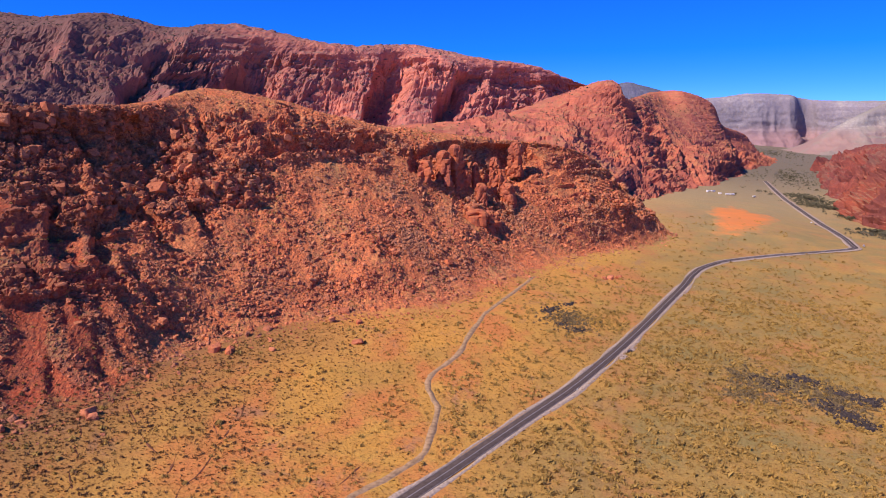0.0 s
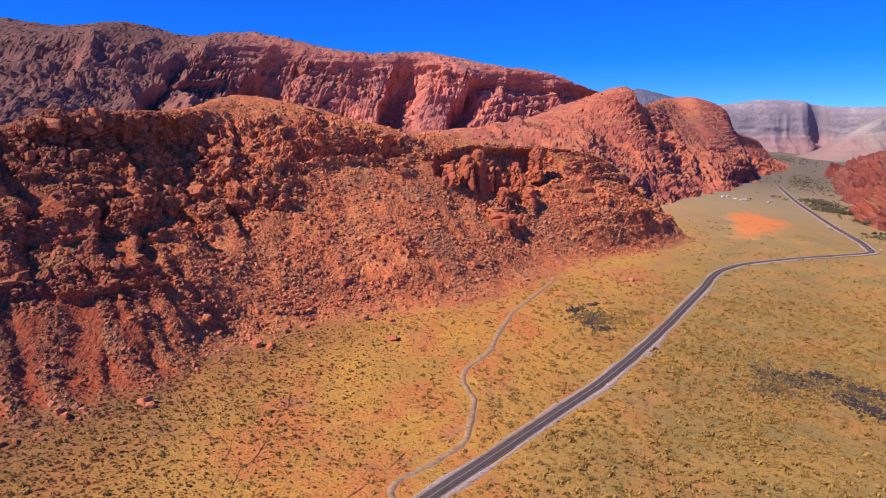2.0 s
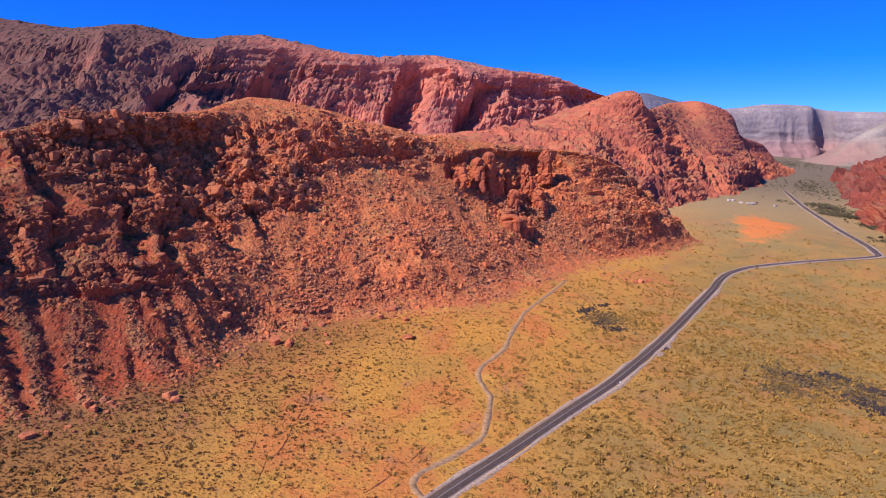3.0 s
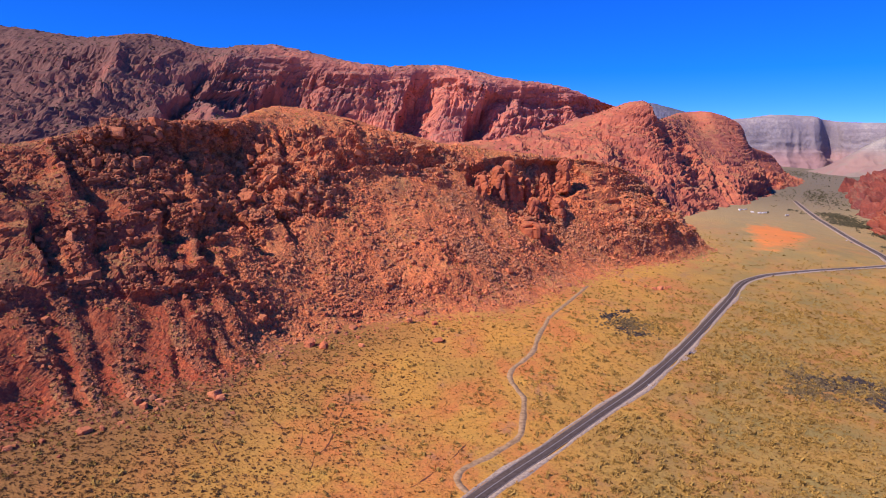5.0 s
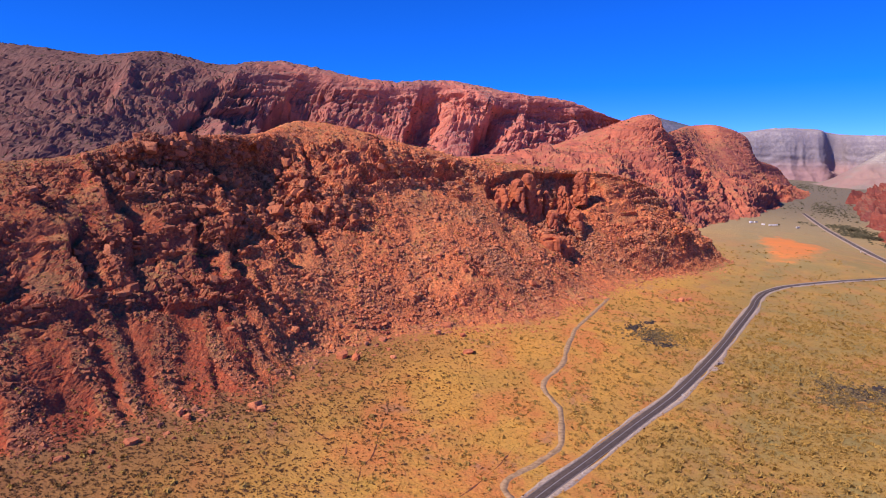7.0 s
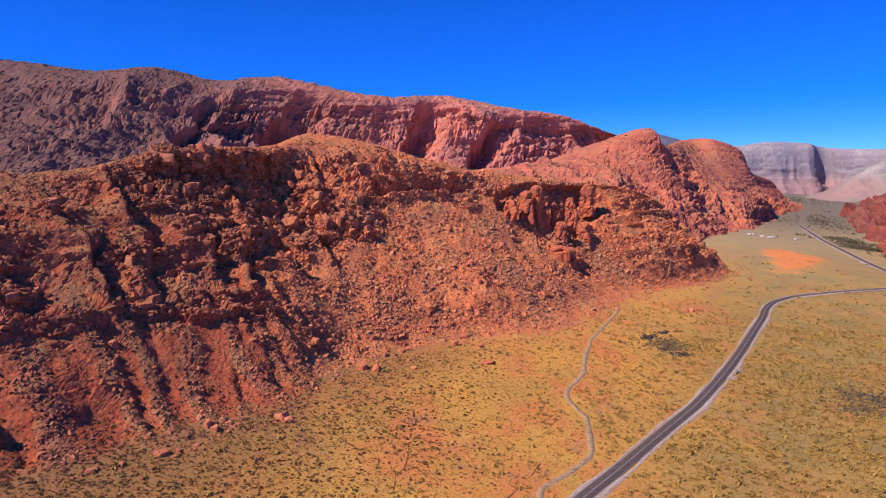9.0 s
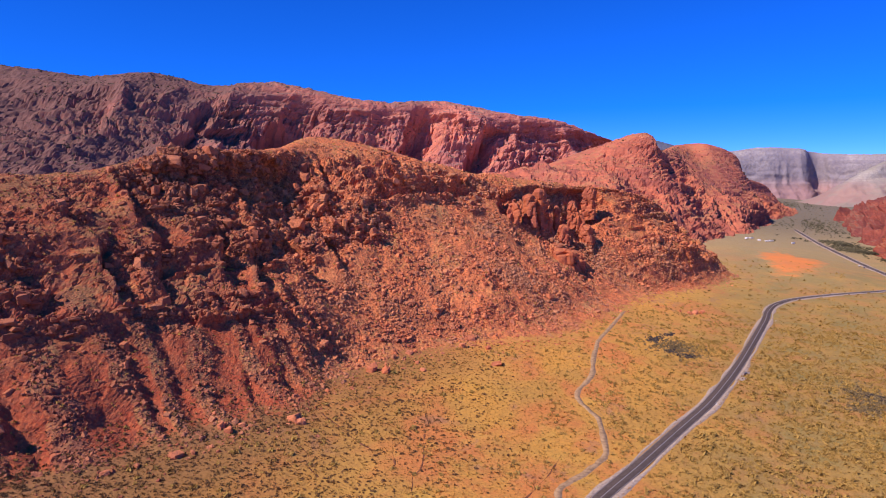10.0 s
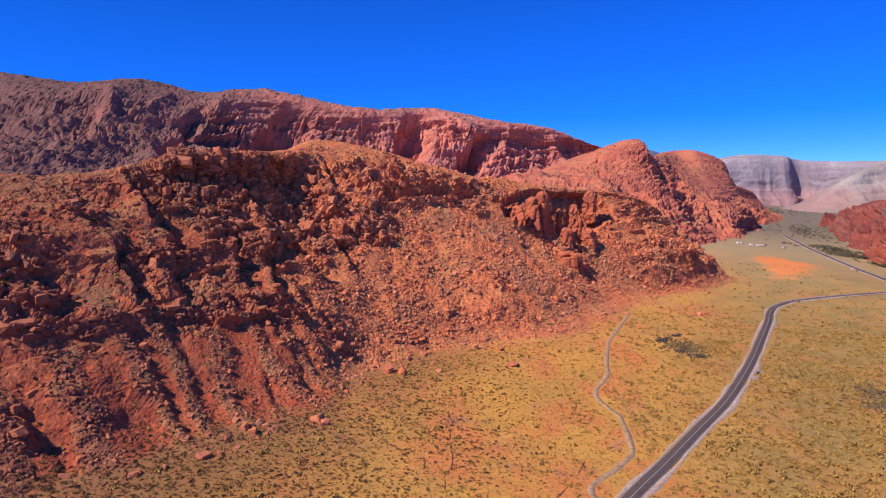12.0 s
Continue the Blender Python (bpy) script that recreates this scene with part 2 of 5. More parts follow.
PILLAR_ROCK = rock_material("pillar_sandstone", (0.56, 0.160, 0.062), DEEP, (0.62, 0.225, 0.105), SCRUB, 0.3, 0.45, 0.35)
NEAR_ROCK = rock_material("near_hill_sandstone", (0.33, 0.082, 0.040), (0.20, 0.060, 0.042), (0.42, 0.14, 0.07), (0.33, 0.165, 0.085), 0.8, 0.5, 1.6)
HILL_ROCK = rock_material("hill_sandstone", (0.30, 0.078, 0.048), (0.19, 0.056, 0.045), (0.38, 0.130, 0.075), (0.26, 0.13, 0.08), 0.8, 0.5, 2.0)
PALE_ROCK = rock_material("pale_sandstone", (0.385, 0.345, 0.325), (0.28, 0.245, 0.25), (0.48, 0.43, 0.36), (0.30, 0.26, 0.19), 0.6, 0.6, 8.0, (0.36, 0.21, 0.19))
CREAM_ROCK = rock_material("cream_slickrock", (0.42, 0.375, 0.30), (0.31, 0.27, 0.23), (0.50, 0.45, 0.35), (0.28, 0.26, 0.19), 0.6, 0.6, 5.0, (0.34, 0.20, 0.155))
BLUE_ROCK = rock_material("far_mesa_rock", (0.16, 0.16, 0.20), (0.10, 0.11, 0.15), (0.22, 0.21, 0.23), (0.12, 0.13, 0.11), 0.6, 0.3, 8.0)


def boulder_material():
    m = Mat("boulder_sandstone", 0.9, 0.15)
    c = m.mix(m.random(), (0.60, 0.180, 0.072), (0.74, 0.280, 0.125))
    c = m.mix(m.ramp(m.noise(0.5, 5), 0.42, 0.66, 0, 0.4), c, DEEP)
    # Boulders darken westward: browner stone plus painted shade of that slope.
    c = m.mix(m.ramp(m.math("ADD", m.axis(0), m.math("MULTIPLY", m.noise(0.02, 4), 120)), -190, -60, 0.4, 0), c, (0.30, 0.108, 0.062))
    c = m.mix(m.ramp(m.noise(0.9, 6, rough=0.75, warp=0.5), 0.48, 0.66, 0, 0.3), c, (0.24, 0.085, 0.055))
    m.bump(m.math("ADD", m.noise(1.1, 6, rough=0.75), m.noise(0.35, 4, m.stretch((0.4, 0.4, 2.2)))), 1.0, 0.7)
    return m.done(c)


def rubble_material():
    m = Mat("rubble_sandstone", 0.92, 0.15)
    c = m.mix(m.island(), (0.38, 0.105, 0.054), (0.80, 0.280, 0.112))
    c = m.mix(m.ramp(m.noise(0.02, 5), 0.42, 0.62, 0, 0.6), c, (0.46, 0.235, 0.115))
    # Western rubble: darker stone, with the slope's shade mixed into its colour.
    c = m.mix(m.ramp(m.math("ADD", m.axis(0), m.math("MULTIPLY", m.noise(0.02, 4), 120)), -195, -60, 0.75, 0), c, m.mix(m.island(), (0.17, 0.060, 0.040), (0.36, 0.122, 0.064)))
    c = m.mix(m.ramp(m.noise(0.55, 6, rough=0.75, warp=0.5), 0.48, 0.66, 0, 0.45), c, (0.21, 0.075, 0.052))
    m.bump(m.math("ADD", m.noise(1.1, 6, rough=0.75), m.noise(0.35, 4, m.stretch((0.4, 0.4, 2.2)))), 1.0, 0.7)
    return m.done(c)


def ground_material():
    m = Mat("desert_ground", 0.95, 0.1)
    c = floor_colour(m)
    m.bump(m.math("ADD", m.noise(1.3, 5, rough=0.75), m.math("MULTIPLY", m.noise(0.75, 2, m.stretch((0.85, 1.3, 1.0)), 0.5, 0.4), 2.0)), 0.7, 0.55)
    return m.done(c)


def plain(name, color, rough=0.8, spec=0.3, metal=0.0, grain=0.15, scale=2.0):
    m = Mat(name, rough, spec)
    m.b.inputs["Metallic"].default_value = metal
    dark = tuple(v * (1 - grain * 2) for v in color)
    return m.done(m.mix(m.ramp(m.noise(scale, 5), 0.35, 0.68), color, dark))


def leaf_material(name, a, b):
    m = Mat(name, 0.85, 0.1)
    return m.done(m.mix(m.island(), a, b))


BOULDER, RUBBLE, GROUND = boulder_material(), rubble_material(), ground_material()
ASPHALT = plain("asphalt", (0.124, 0.095, 0.078), 0.9, 0.05, grain=0.18, scale=0.7)
LINE = plain("road_paint", (0.33, 0.30, 0.28), 0.7, grain=0.12)
GRAVEL = plain("shoulder_gravel", (0.49, 0.385, 0.285), 0.95, 0.05, grain=0.22, scale=0.9)
TRAIL = plain("trail_dirt", (0.44, 0.285, 0.150), 0.95, 0.05, grain=0.2, scale=0.5)


def sand_material():
    """Bare orange sand that frays into the grass round its edge."""
    m = Mat("orange_sand", 0.95, 0.1)
    c = m.mix(m.ramp(m.noise(0.03, 4), 0.35, 0.65), (0.74, 0.245, 0.062), (0.66, 0.24, 0.070))
    fray = m.ramp(m.math("ADD", m.attribute("edge"), m.math("MULTIPLY", m.math("SUBTRACT", m.noise(0.05, 6, rough=0.7), 0.5), 1.3)), 0.45, 1.0)
    return m.done(m.mix(fray, c, floor_colour(m)))


SAND = sand_material()
LAVA = plain("black_basalt", (0.068, 0.052, 0.043), 0.9, grain=0.3, scale=0.6)


def grass_material():
    """Bunch grass in the tone of the floor it grows on, some of it darker."""
    m = Mat("dry_grass", 0.9, 0.1)
    return m.done(m.mix(m.ramp(m.island(), 0.15, 1.0, 0.18, 0.75), floor_colour(m), (0.22, 0.130, 0.040)))


GRASS = grass_material()
SHRUB = leaf_material("desert_shrub_leaf", (0.31, 0.195, 0.050), (0.46, 0.285, 0.072))
BROWN_SHRUB = leaf_material("brown_scrub", (0.235, 0.125, 0.050), (0.145, 0.080, 0.036))
GREY_SHRUB = leaf_material("grey_brush_leaf", (0.29, 0.21, 0.10), (0.12, 0.088, 0.045))
GREEN = leaf_material("cottonwood_leaf", (0.10, 0.095, 0.055), (0.17, 0.15, 0.085))


# ---- meshes ----
def mesh_object(name, verts, faces, material, smooth=False):
    me = bpy.data.meshes.new(name)
    verts, faces = np.asarray(verts, np.float32), np.asarray(faces, np.int32)
    me.vertices.add(len(verts))
    me.vertices.foreach_set("co", verts.ravel())
    me.loops.add(faces.size)
    me.loops.foreach_set("vertex_index", faces.ravel())
    me.polygons.add(len(faces))
    me.polygons.foreach_set("loop_start", np.arange(0, faces.size, faces.shape[1], dtype=np.int32))
    me.polygons.foreach_set("use_smooth", np.full(len(faces), smooth))
    me.update(calc_edges=True)
    me.materials.append(material)
    return new(name, me)


def grid_faces(rows, cols):
    k = np.arange(rows * cols).reshape(rows, cols)
    return np.stack([k[:-1, :-1], k[:-1, 1:], k[1:, 1:], k[1:, :-1]], -1).reshape(-1, 4)


def spline(points, u):
    """Catmull-Rom through rows of points (K, ...), at places u in 0 .. K-1."""
    p = np.asarray(points, float)
    i = np.clip(np.floor(u).astype(int), 0, len(p) - 2)
    f = (u - i).reshape(-1, *([1] * (p.ndim - 1)))
    a, b, c, d = p[np.clip(i - 1, 0, len(p) - 1)], p[i], p[i + 1], p[np.clip(i + 2, 0, len(p) - 1)]
    return 0.5 * (2 * b + (c - a) * f + (2 * a - 5 * b + 4 * c - d) * f**2 + (3 * b - a - 3 * c + d) * f**3)


def even(points, n):
    """n places u along a polyline, evenly spaced in metres."""
    p = np.asarray(points, float)
    run = np.r_[0, np.cumsum(np.linalg.norm(np.diff(p, axis=0), axis=1))]
    return np.interp(np.linspace(0, run[-1], n), run, np.arange(len(p)))


def thinned(u, lo, hi, n, share):
    """n places over the span of u, sparser by share outside lo .. hi."""
    w = np.where((u[1:] < lo) | (u[1:] > hi), share, 1.0) * np.diff(np.arange(len(u)))
    run = np.r_[0, np.cumsum(w)]
    return np.interp(np.linspace(0, run[-1], n), run, u)


def loft(lines, ns, nt, fine=None):
    """A surface through guide lines that all have as many stations. Returns places (nt, ns, 3), their normals and the row and column parameters."""
    lines = np.array(lines, float)
    u = even(lines[len(lines) // 2], ns)
    if fine:
        u = thinned(u, fine[0], fine[1], ns, 0.3)
    along = np.stack([spline(line, u) for line in lines])
    v = even(along.mean(1), nt)
    if fine:
        v = thinned(v, fine[2], fine[3], nt, 0.3)
    p = spline(along, v)
    n = np.cross(np.gradient(p, axis=1), np.gradient(p, axis=0))
    n /= np.linalg.norm(n, axis=-1, keepdims=True) + 1e-9
    return p, n, u[None, :].repeat(nt, 0), v[:, None].repeat(ns, 1)


# ---- the lie of the land ----
ROAD = [(-420, -330), (-110, 85), (-50, 170), (-20, 212), (3, 242), (32, 281), (62, 321), (86, 357), (116, 405), (152, 466), (200, 549), (222, 590), (247, 627),
        (280, 657), (328, 681), (372, 698), (426, 716), (450, 729), (461, 752), (484, 812), (521, 928), (572, 1079), (612, 1200), (655, 1320), (760, 1600), (1250, 2500), (2400, 4800)]


def road_offset(x, y):
    """Metres from the road's centre line, positive on its west side."""
    best, side = np.full(np.shape(x), 1e9), np.zeros(np.shape(x))
    for (ax, ay), (bx, by) in zip(ROAD, ROAD[1:]):
        lx, ly = bx - ax, by - ay
        f = np.clip(((x - ax) * lx + (y - ay) * ly) / (lx * lx + ly * ly), 0, 1)
        d = np.hypot(x - ax - f * lx, y - ay - f * ly)
        s = np.sign(lx * (y - ay) - ly * (x - ax))
        side = np.where(d < best, s, side)
        best = np.minimum(best, d)
    return best * side


def land(x, y):
    """Height of the desert floor."""
    x, y = np.asarray(x, float), np.asarray(y, float)
    d = road_offset(x, y)
    west = 18 * np.tanh(0.115 * np.maximum(d - 5, 0) / 18)
    east = -10 * np.tanh((np.maximum(-d - 5, 0) / 95) ** 1.5)
    fade = step(5, 30, np.abs(d))
    p = np.stack([x, y, 0 * x], -1)
    bumps = 1.6 * fbm(p / 45, 3, 5) * step(10, 90, np.abs(d)) + 0.35 * fbm(p / 7, 3, 9) * fade
    return west + east + bumps + np.clip(0.010 * (y - 1000), 0, 16)


def stations(lo, hi, dense_lo, dense_hi, fine, growth=1.09):
    a = list(np.arange(dense_lo, dense_hi + fine / 2, fine))
    w = fine
    while a[-1] < hi:
        w = min(w * growth, 180)
        a.append(a[-1] + w)
    w = fine
    while a[0] > lo:
        w = min(w * growth, 180)
        a.insert(0, a[0] - w)
    return np.array(a)


gx, gy = stations(-6500, 6500, -260, 340, 2.8), stations(-3000, 7500, 150, 620, 2.8)
GX, GY = np.meshgrid(gx, gy)
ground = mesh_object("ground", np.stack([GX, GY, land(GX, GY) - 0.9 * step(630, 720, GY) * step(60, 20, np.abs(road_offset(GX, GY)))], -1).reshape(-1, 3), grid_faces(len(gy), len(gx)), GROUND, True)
tagged(ground, "wide desert floor of dry yellow grass and red soil", "ground", kind="structure")


def ribbon(name, line, left, right, lift, material, parent=None, thick=0.35, gap=3.0, wobble=0.0):
    """A strip along a line, from left to right metres off it, lying on the land."""
    u = even(line, int(np.linalg.norm(np.diff(np.array(line), axis=0), axis=1).sum() / gap))
    c = spline(line, u)
    t = np.gradient(c, axis=0)
    t /= np.linalg.norm(t, axis=1, keepdims=True)
    n = np.stack([-t[:, 1], t[:, 0]], 1)
    if wobble:
        q = np.stack([u * 2.6, u * 0, u * 0], -1)
        left, right = left + wobble * vnoise(q, 3)[:, None], right + wobble * vnoise(q + 40, 4)[:, None]
    a, b = c + n * left, c + n * right
    z = land(c[:, 0], c[:, 1]) + lift
    if wobble:
        za, zb = land(a[:, 0], a[:, 1]) + lift, land(b[:, 0], b[:, 1]) + lift
    else:
        za = zb = z
    edge, out = n * 0.004, n * (0.7 if wobble else 0.0)
    top = np.stack([np.c_[a + out, za - thick], np.c_[a, za - 0.01], np.c_[a - edge, za], np.c_[c + n * (np.asarray(left) + right) / 2, (za + zb) / 2 + 0.03], np.c_[b + edge, zb], np.c_[b, zb - 0.01], np.c_[b - out, zb - thick]], 1)
    ob = mesh_object(name, top[:, ::-1].reshape(-1, 3), grid_faces(len(c), 7), material, False)
    level = np.tile([0, 1, 1, 1, 1, 0], len(c) - 1).astype(bool)
    ob.data.polygons.foreach_set("use_smooth", level)
    ob.parent = parent
    return ob


ROAD_SEEN = ROAD[1:25]
road = tagged(ribbon("road", ROAD_SEEN, 3.3, -3.3, 0.22, ASPHALT), "two-lane grey asphalt road winding through the desert", "road", kind="structure")
ribbon("centre_line", ROAD_SEEN, 0.16, -0.16, 0.30, LINE, road, 0.06)
ribbon("edge_line", ROAD_SEEN, 3.10, 2.90, 0.262, LINE, road, 0.05)
ribbon("edge_line", ROAD_SEEN, -2.90, -3.10, 0.262, LINE, road, 0.05)
ribbon("gravel_shoulder", ROAD_SEEN, 4.9, 3.25, 0.15, GRAVEL, road, 0.5, wobble=1.0)
ribbon("gravel_shoulder", ROAD_SEEN, -3.25, -5.8, 0.15, GRAVEL, road, 0.5, wobble=1.2)
TRAIL_LINE = [(-31.2, 204.5), (-33.6, 207.9), (-35.2, 212.8), (-33.7, 219.3), (-28.5, 225.4), (-22.3, 232.3), (-15.7, 240.7), (-9.5, 249.5), (-6.5, 258.0), (-4.2, 275.5), (-2.4, 293.7), (-4.5, 301.5), (-7.0, 311.7), (-7.2, 322.2), (-3.6, 333.9), (1.7, 343.9), (9.5, 362.6), (15.6, 389.0), (26.5, 427.1), (36.2, 451.9), (57.1, 499.5), (76, 545), (96, 590)]
trail = tagged(ribbon("dirt_trail", TRAIL_LINE, 1.25, -1.25, 0.12, TRAIL, None, 0.35, 1.2, 0.35), "narrow pale dirt trail winding through dry grass", "trail", kind="structure")


# ---- the landforms ----
def on_land(points, lift=0.0):
    return [(x, y, float(land(np.array(x), np.array(y))) + lift) for x, y in points]


def landform(name, p, material, label, category, smooth=False):
    ob = mesh_object(name, p.reshape(-1, 3), grid_faces(p.shape[0], p.shape[1]), material, smooth)
    return tagged(ob, label, category, kind="structure")


RIDGE_FOOT = [(-430, 60), (-290, 135), (-225, 190), (-186, 232), (-152, 262), (-132, 335), (-100, 374), (-58, 408), (-8, 432), (45, 500), (105, 585), (170, 662), (228, 712), (268, 760)]
RIDGE_SKIRT = [(x + 14, y - 14) for x, y in RIDGE_FOOT]
RIDGE_LOW = [(-455, 110, 55), (-318, 180, 48), (-240, 232, 40), (-205, 290, 43), (-180, 322, 44), (-158, 358, 43), (-128, 402, 41), (-80, 440, 41), (-36, 470, 43), (5, 530, 43), (58, 608, 40), (120, 655, 40), (186, 705, 46), (238, 760, 35)]
RIDGE_MID = [(-475, 145, 85), (-340, 215, 80), (-262, 280, 76), (-235, 322, 77), (-202, 360, 76), (-175, 402, 72), (-140, 448, 77), (-95, 488, 77), (-50, 520, 72), (5, 600, 69), (60, 648, 65), (124, 684, 61), (184, 728, 60), (228, 785, 46)]
RIDGE_RIM = [(-500, 180, 115), (-365, 255, 112), (-285, 322, 110), (-256, 362, 116), (-226, 402, 118), (-194, 457, 118), (-158, 484, 117), (-112, 545, 117), (-55, 602, 112), (8, 642, 110), (66, 702, 108), (135, 738, 101), (180, 765, 80), (216, 812, 56)]
RIDGE_TOP = [(-530, 230, 124), (-400, 330, 124), (-318, 372, 124), (-278, 402, 133), (-240, 432, 143), (-212, 500, 148), (-203, 585, 161), (-150, 602, 155), (-88, 632, 138), (-12, 680, 125), (66, 722, 115), (135, 752, 105), (184, 785, 83), (214, 835, 54)]
RIDGE_BACK = [(-600, 420, 60), (-500, 520, 60), (-420, 560, 60), (-390, 600, 70), (-360, 640, 80), (-330, 720, 90), (-290, 790, 100), (-170, 780, 110), (-80, 800, 105), (0, 830, 95), (90, 860, 85), (140, 850, 70), (170, 850, 50), (190, 880, 30)]


def zone(u, v, u0, u1, v0, v1, su=0.35, sv=0.2):
    return step(u0 - su, u0 + su, u) * step(u1 + su, u1 - su, u) * step(v0 - sv, v0 + sv, v) * step(v1 + sv, v1 - sv, v)


def ridge():
    foot_line = on_land(RIDGE_FOOT, 0.3)
    apron = [(0.55 * a[0] + 0.45 * b[0], 0.55 * a[1] + 0.45 * b[1], a[2] + 0.25 * (b[2] - a[2])) for a, b in zip(foot_line, RIDGE_LOW)]
    p, n, u, v = loft([on_land(RIDGE_SKIRT, -3), foot_line, apron, RIDGE_LOW, RIDGE_MID, RIDGE_RIM, RIDGE_TOP, RIDGE_BACK], 940, 360, (0.9, 13.0, 0.7, 6.2))
    v = np.where(v < 1, v, np.where(v < 3, 1 + (v - 1) / 2, v - 1))
    warp = p + 5 * np.stack([fbm(p / 16, 2, 1), fbm(p / 16, 2, 2), fbm(p / 16, 2, 3)], -1)
    west, foot, rough = step(5.5, 3.4, u), step(0.9, 1.4, v), fbm(p / 45, 4, 21, 0.6)
    u2, v2 = u + 0.35 * fbm(p / 30, 3, 33), v + 0.3 * fbm(p / 30, 3, 34)
    # where bare crags stand out of the talus
    crag = np.maximum(zone(u2, v2, 3.7, 6.5, 2.95, 4.35), zone(u2, v2, 2.9, 5.2, 3.7, 4.75))
    crag = np.maximum(crag, 0.45 * zone(u2, v2, 11.5, 13.2, 1.7, 3.9))
    crag = np.maximum(crag, 0.8 * zone(u2, v2, 9.35, 10.25, 2.35, 3.25, 0.2))
    crag = np.maximum(crag, 0.45 * zone(u2, v2, 0.5, 3.1, 2.5, 4.2) * step(-0.1, 0.25, rough))
    crag = np.maximum(crag, 0.6 * zone(u2, v2, 3.2, 4.8, 1.75, 2.6) * step(0.0, 0.25, rough))
    crag = np.maximum(crag, 0.9 * zone(u2, v2, 6.3, 8.5, 3.85, 4.2, 0.3, 0.1))
    crag = np.maximum(crag, 0.5 * zone(u2, v2, 5.2, 8.4, 4.2, 4.7, 0.4, 0.2) * step(0.0, 0.25, rough))
    crag = np.maximum(crag, 0.35 * step(0.22, 0.45, rough) * foot * step(4.9, 4.4, v))
    low = west * step(2.35, 1.9, v)
    crag = crag * (1 - 0.85 * low)
    # fins and clefts that run down from the rim
    fins = ridged(np.stack([u * 1.9 + 0.5 * rough, v * 0.4, 0 * u], -1), 3, 41) - 0.5
    d = 9 * fins * zone(u, v, 3.7, 6.4, 3.1, 4.4, 0.5, 0.3)
    fin = 1.55 * (u + 0.25 * v) + 0.5 * rough + 0.5 * fbm(p / 40, 2, 43)
    fin = fin - np.floor(fin)
    d += 11 * zone(u, v, 1.6, 6.3, 2.7, 4.3, 0.5, 0.35) * step(-0.3, 0.15, fbm(p / 55, 2, 44)) * (fin * step(1.0, 0.80, fin) - 0.35)
    # ribs, gullies and soil tongues on the talus
    lean = u + 0.15 * rough + 0.38 * v
    band = 0.55 * np.sin(2 * np.pi * (lean * 2.3 + 0.9 * fbm(np.stack([lean * 1.3, v * 0.5, 0 * u], -1), 2, 51))) + 0.5 * fbm(p / 14, 3, 52, 0.6) - 0.05
    d += (1.0 + 0.8 * west) * band * foot * step(3.6, 2.6, v)
    # ribs that lean down the slope, each with a steep shaded side
    rib = 2.1 * (u + 0.30 * v) + 0.55 * rough + 0.35 * fbm(p / 60, 2, 57)
    saw = rib - np.floor(rib)
    d += 5.0 * west * step(0.95, 1.7, v) * step(3.4, 2.5, v) * step(-0.25, 0.25, fbm(p / 50, 3, 58)) * (saw * step(1.0, 0.72, saw) - 0.3)
    d += (3.2 - 1.4 * west * step(3.0, 2.2, v)) * fbm(p / 28, 4, 55, 0.55) * foot
    # blocks on the crags, large to small, with open joints between them
    fine = np.maximum(crag, 0.35 * west * step(1.9, 2.6, v) * step(-0.05, 0.2, rough))
    for wide, tall, seed, depth, tilt, cleft, much in ((12, 16, 61, 6.0 - 1.5 * west, 4.0, 1.6, crag), (5.0, 5.0, 71, 1.3, 1.6, 0.8, fine)):
        gap, own, face = facets(warp / np.array([wide, wide, tall]), seed)
        d += much * foot * ((own - 0.45) * depth + tilt * face - cleft * step(0.14, 0.02, gap))
    gap, own, face = facets(p / 2.3, 81)
    d += foot * (0.5 * (own - 0.5) + 0.9 * face) * (0.3 + 0.7 * crag)
    d += 0.55 * fbm(p / 6, 3, 85) * foot
    # beds: ledges that jut out and drop
    bed = (p[..., 2] + 4 * fbm(p / 45, 2, 91)) / 12.0
    jut = bed - np.floor(bed)
    shelf = np.maximum(1.25 * zone(u2, v2, 0.3, 4.7, 2.0, 3.75) * step(-0.12, 0.06, fbm(p / np.array([48, 48, 11]), 3, 95)), zone(u2, v2, 6.3, 8.6, 3.7, 4.35, 0.3, 0.15))
    shelf = np.maximum(shelf, 0.8 * zone(u2, v2, 10.6, 13.6, 2.0, 4.3) * step(-0.15, 0.1, fbm(p / np.array([40, 40, 11]), 3, 96)))
    d += (9.0 - 2.5 * west) * (jut**1.5 - 0.45) * np.maximum(shelf, 0.35 * crag * step(4.6, 3.6, v))
    # the dark ledge below the rim
    edge = 3.99 + 0.16 * fbm(p / 22, 3, 97)
    brink = step(6.2, 6.6, u) * step(8.6, 8.4, u) * step(-0.35, 0.1, fbm(p / 18, 2, 98))
    d += brink * (5.0 * step(0.0, 0.03, v - edge) * step(0.32, 0.10, v - edge) - 5.0 * step(0.20, 0.06, edge - v) * step(0.0, 0.02, edge - v))
    # the alcove: a cliff with pillars between dark recesses
    ua, va = u + 0.10 * fbm(p / 14, 3, 36), v + 0.16 * fbm(p / 12, 3, 37)
    sill = 3.46 - 0.30 * step(8.4, 9.4, u) + 0.26 * step(10.0, 10.6, u)
    brow = 4.04 + 0.22 * step(8.5, 9.1, u) - 0.62 * step(10.0, 10.75, u)
    mouth = step(8.36, 8.58, ua) * step(10.80, 10.62, ua) * step(0.0, 0.14, va - sill) * step(0.0, 0.06, brow - va)
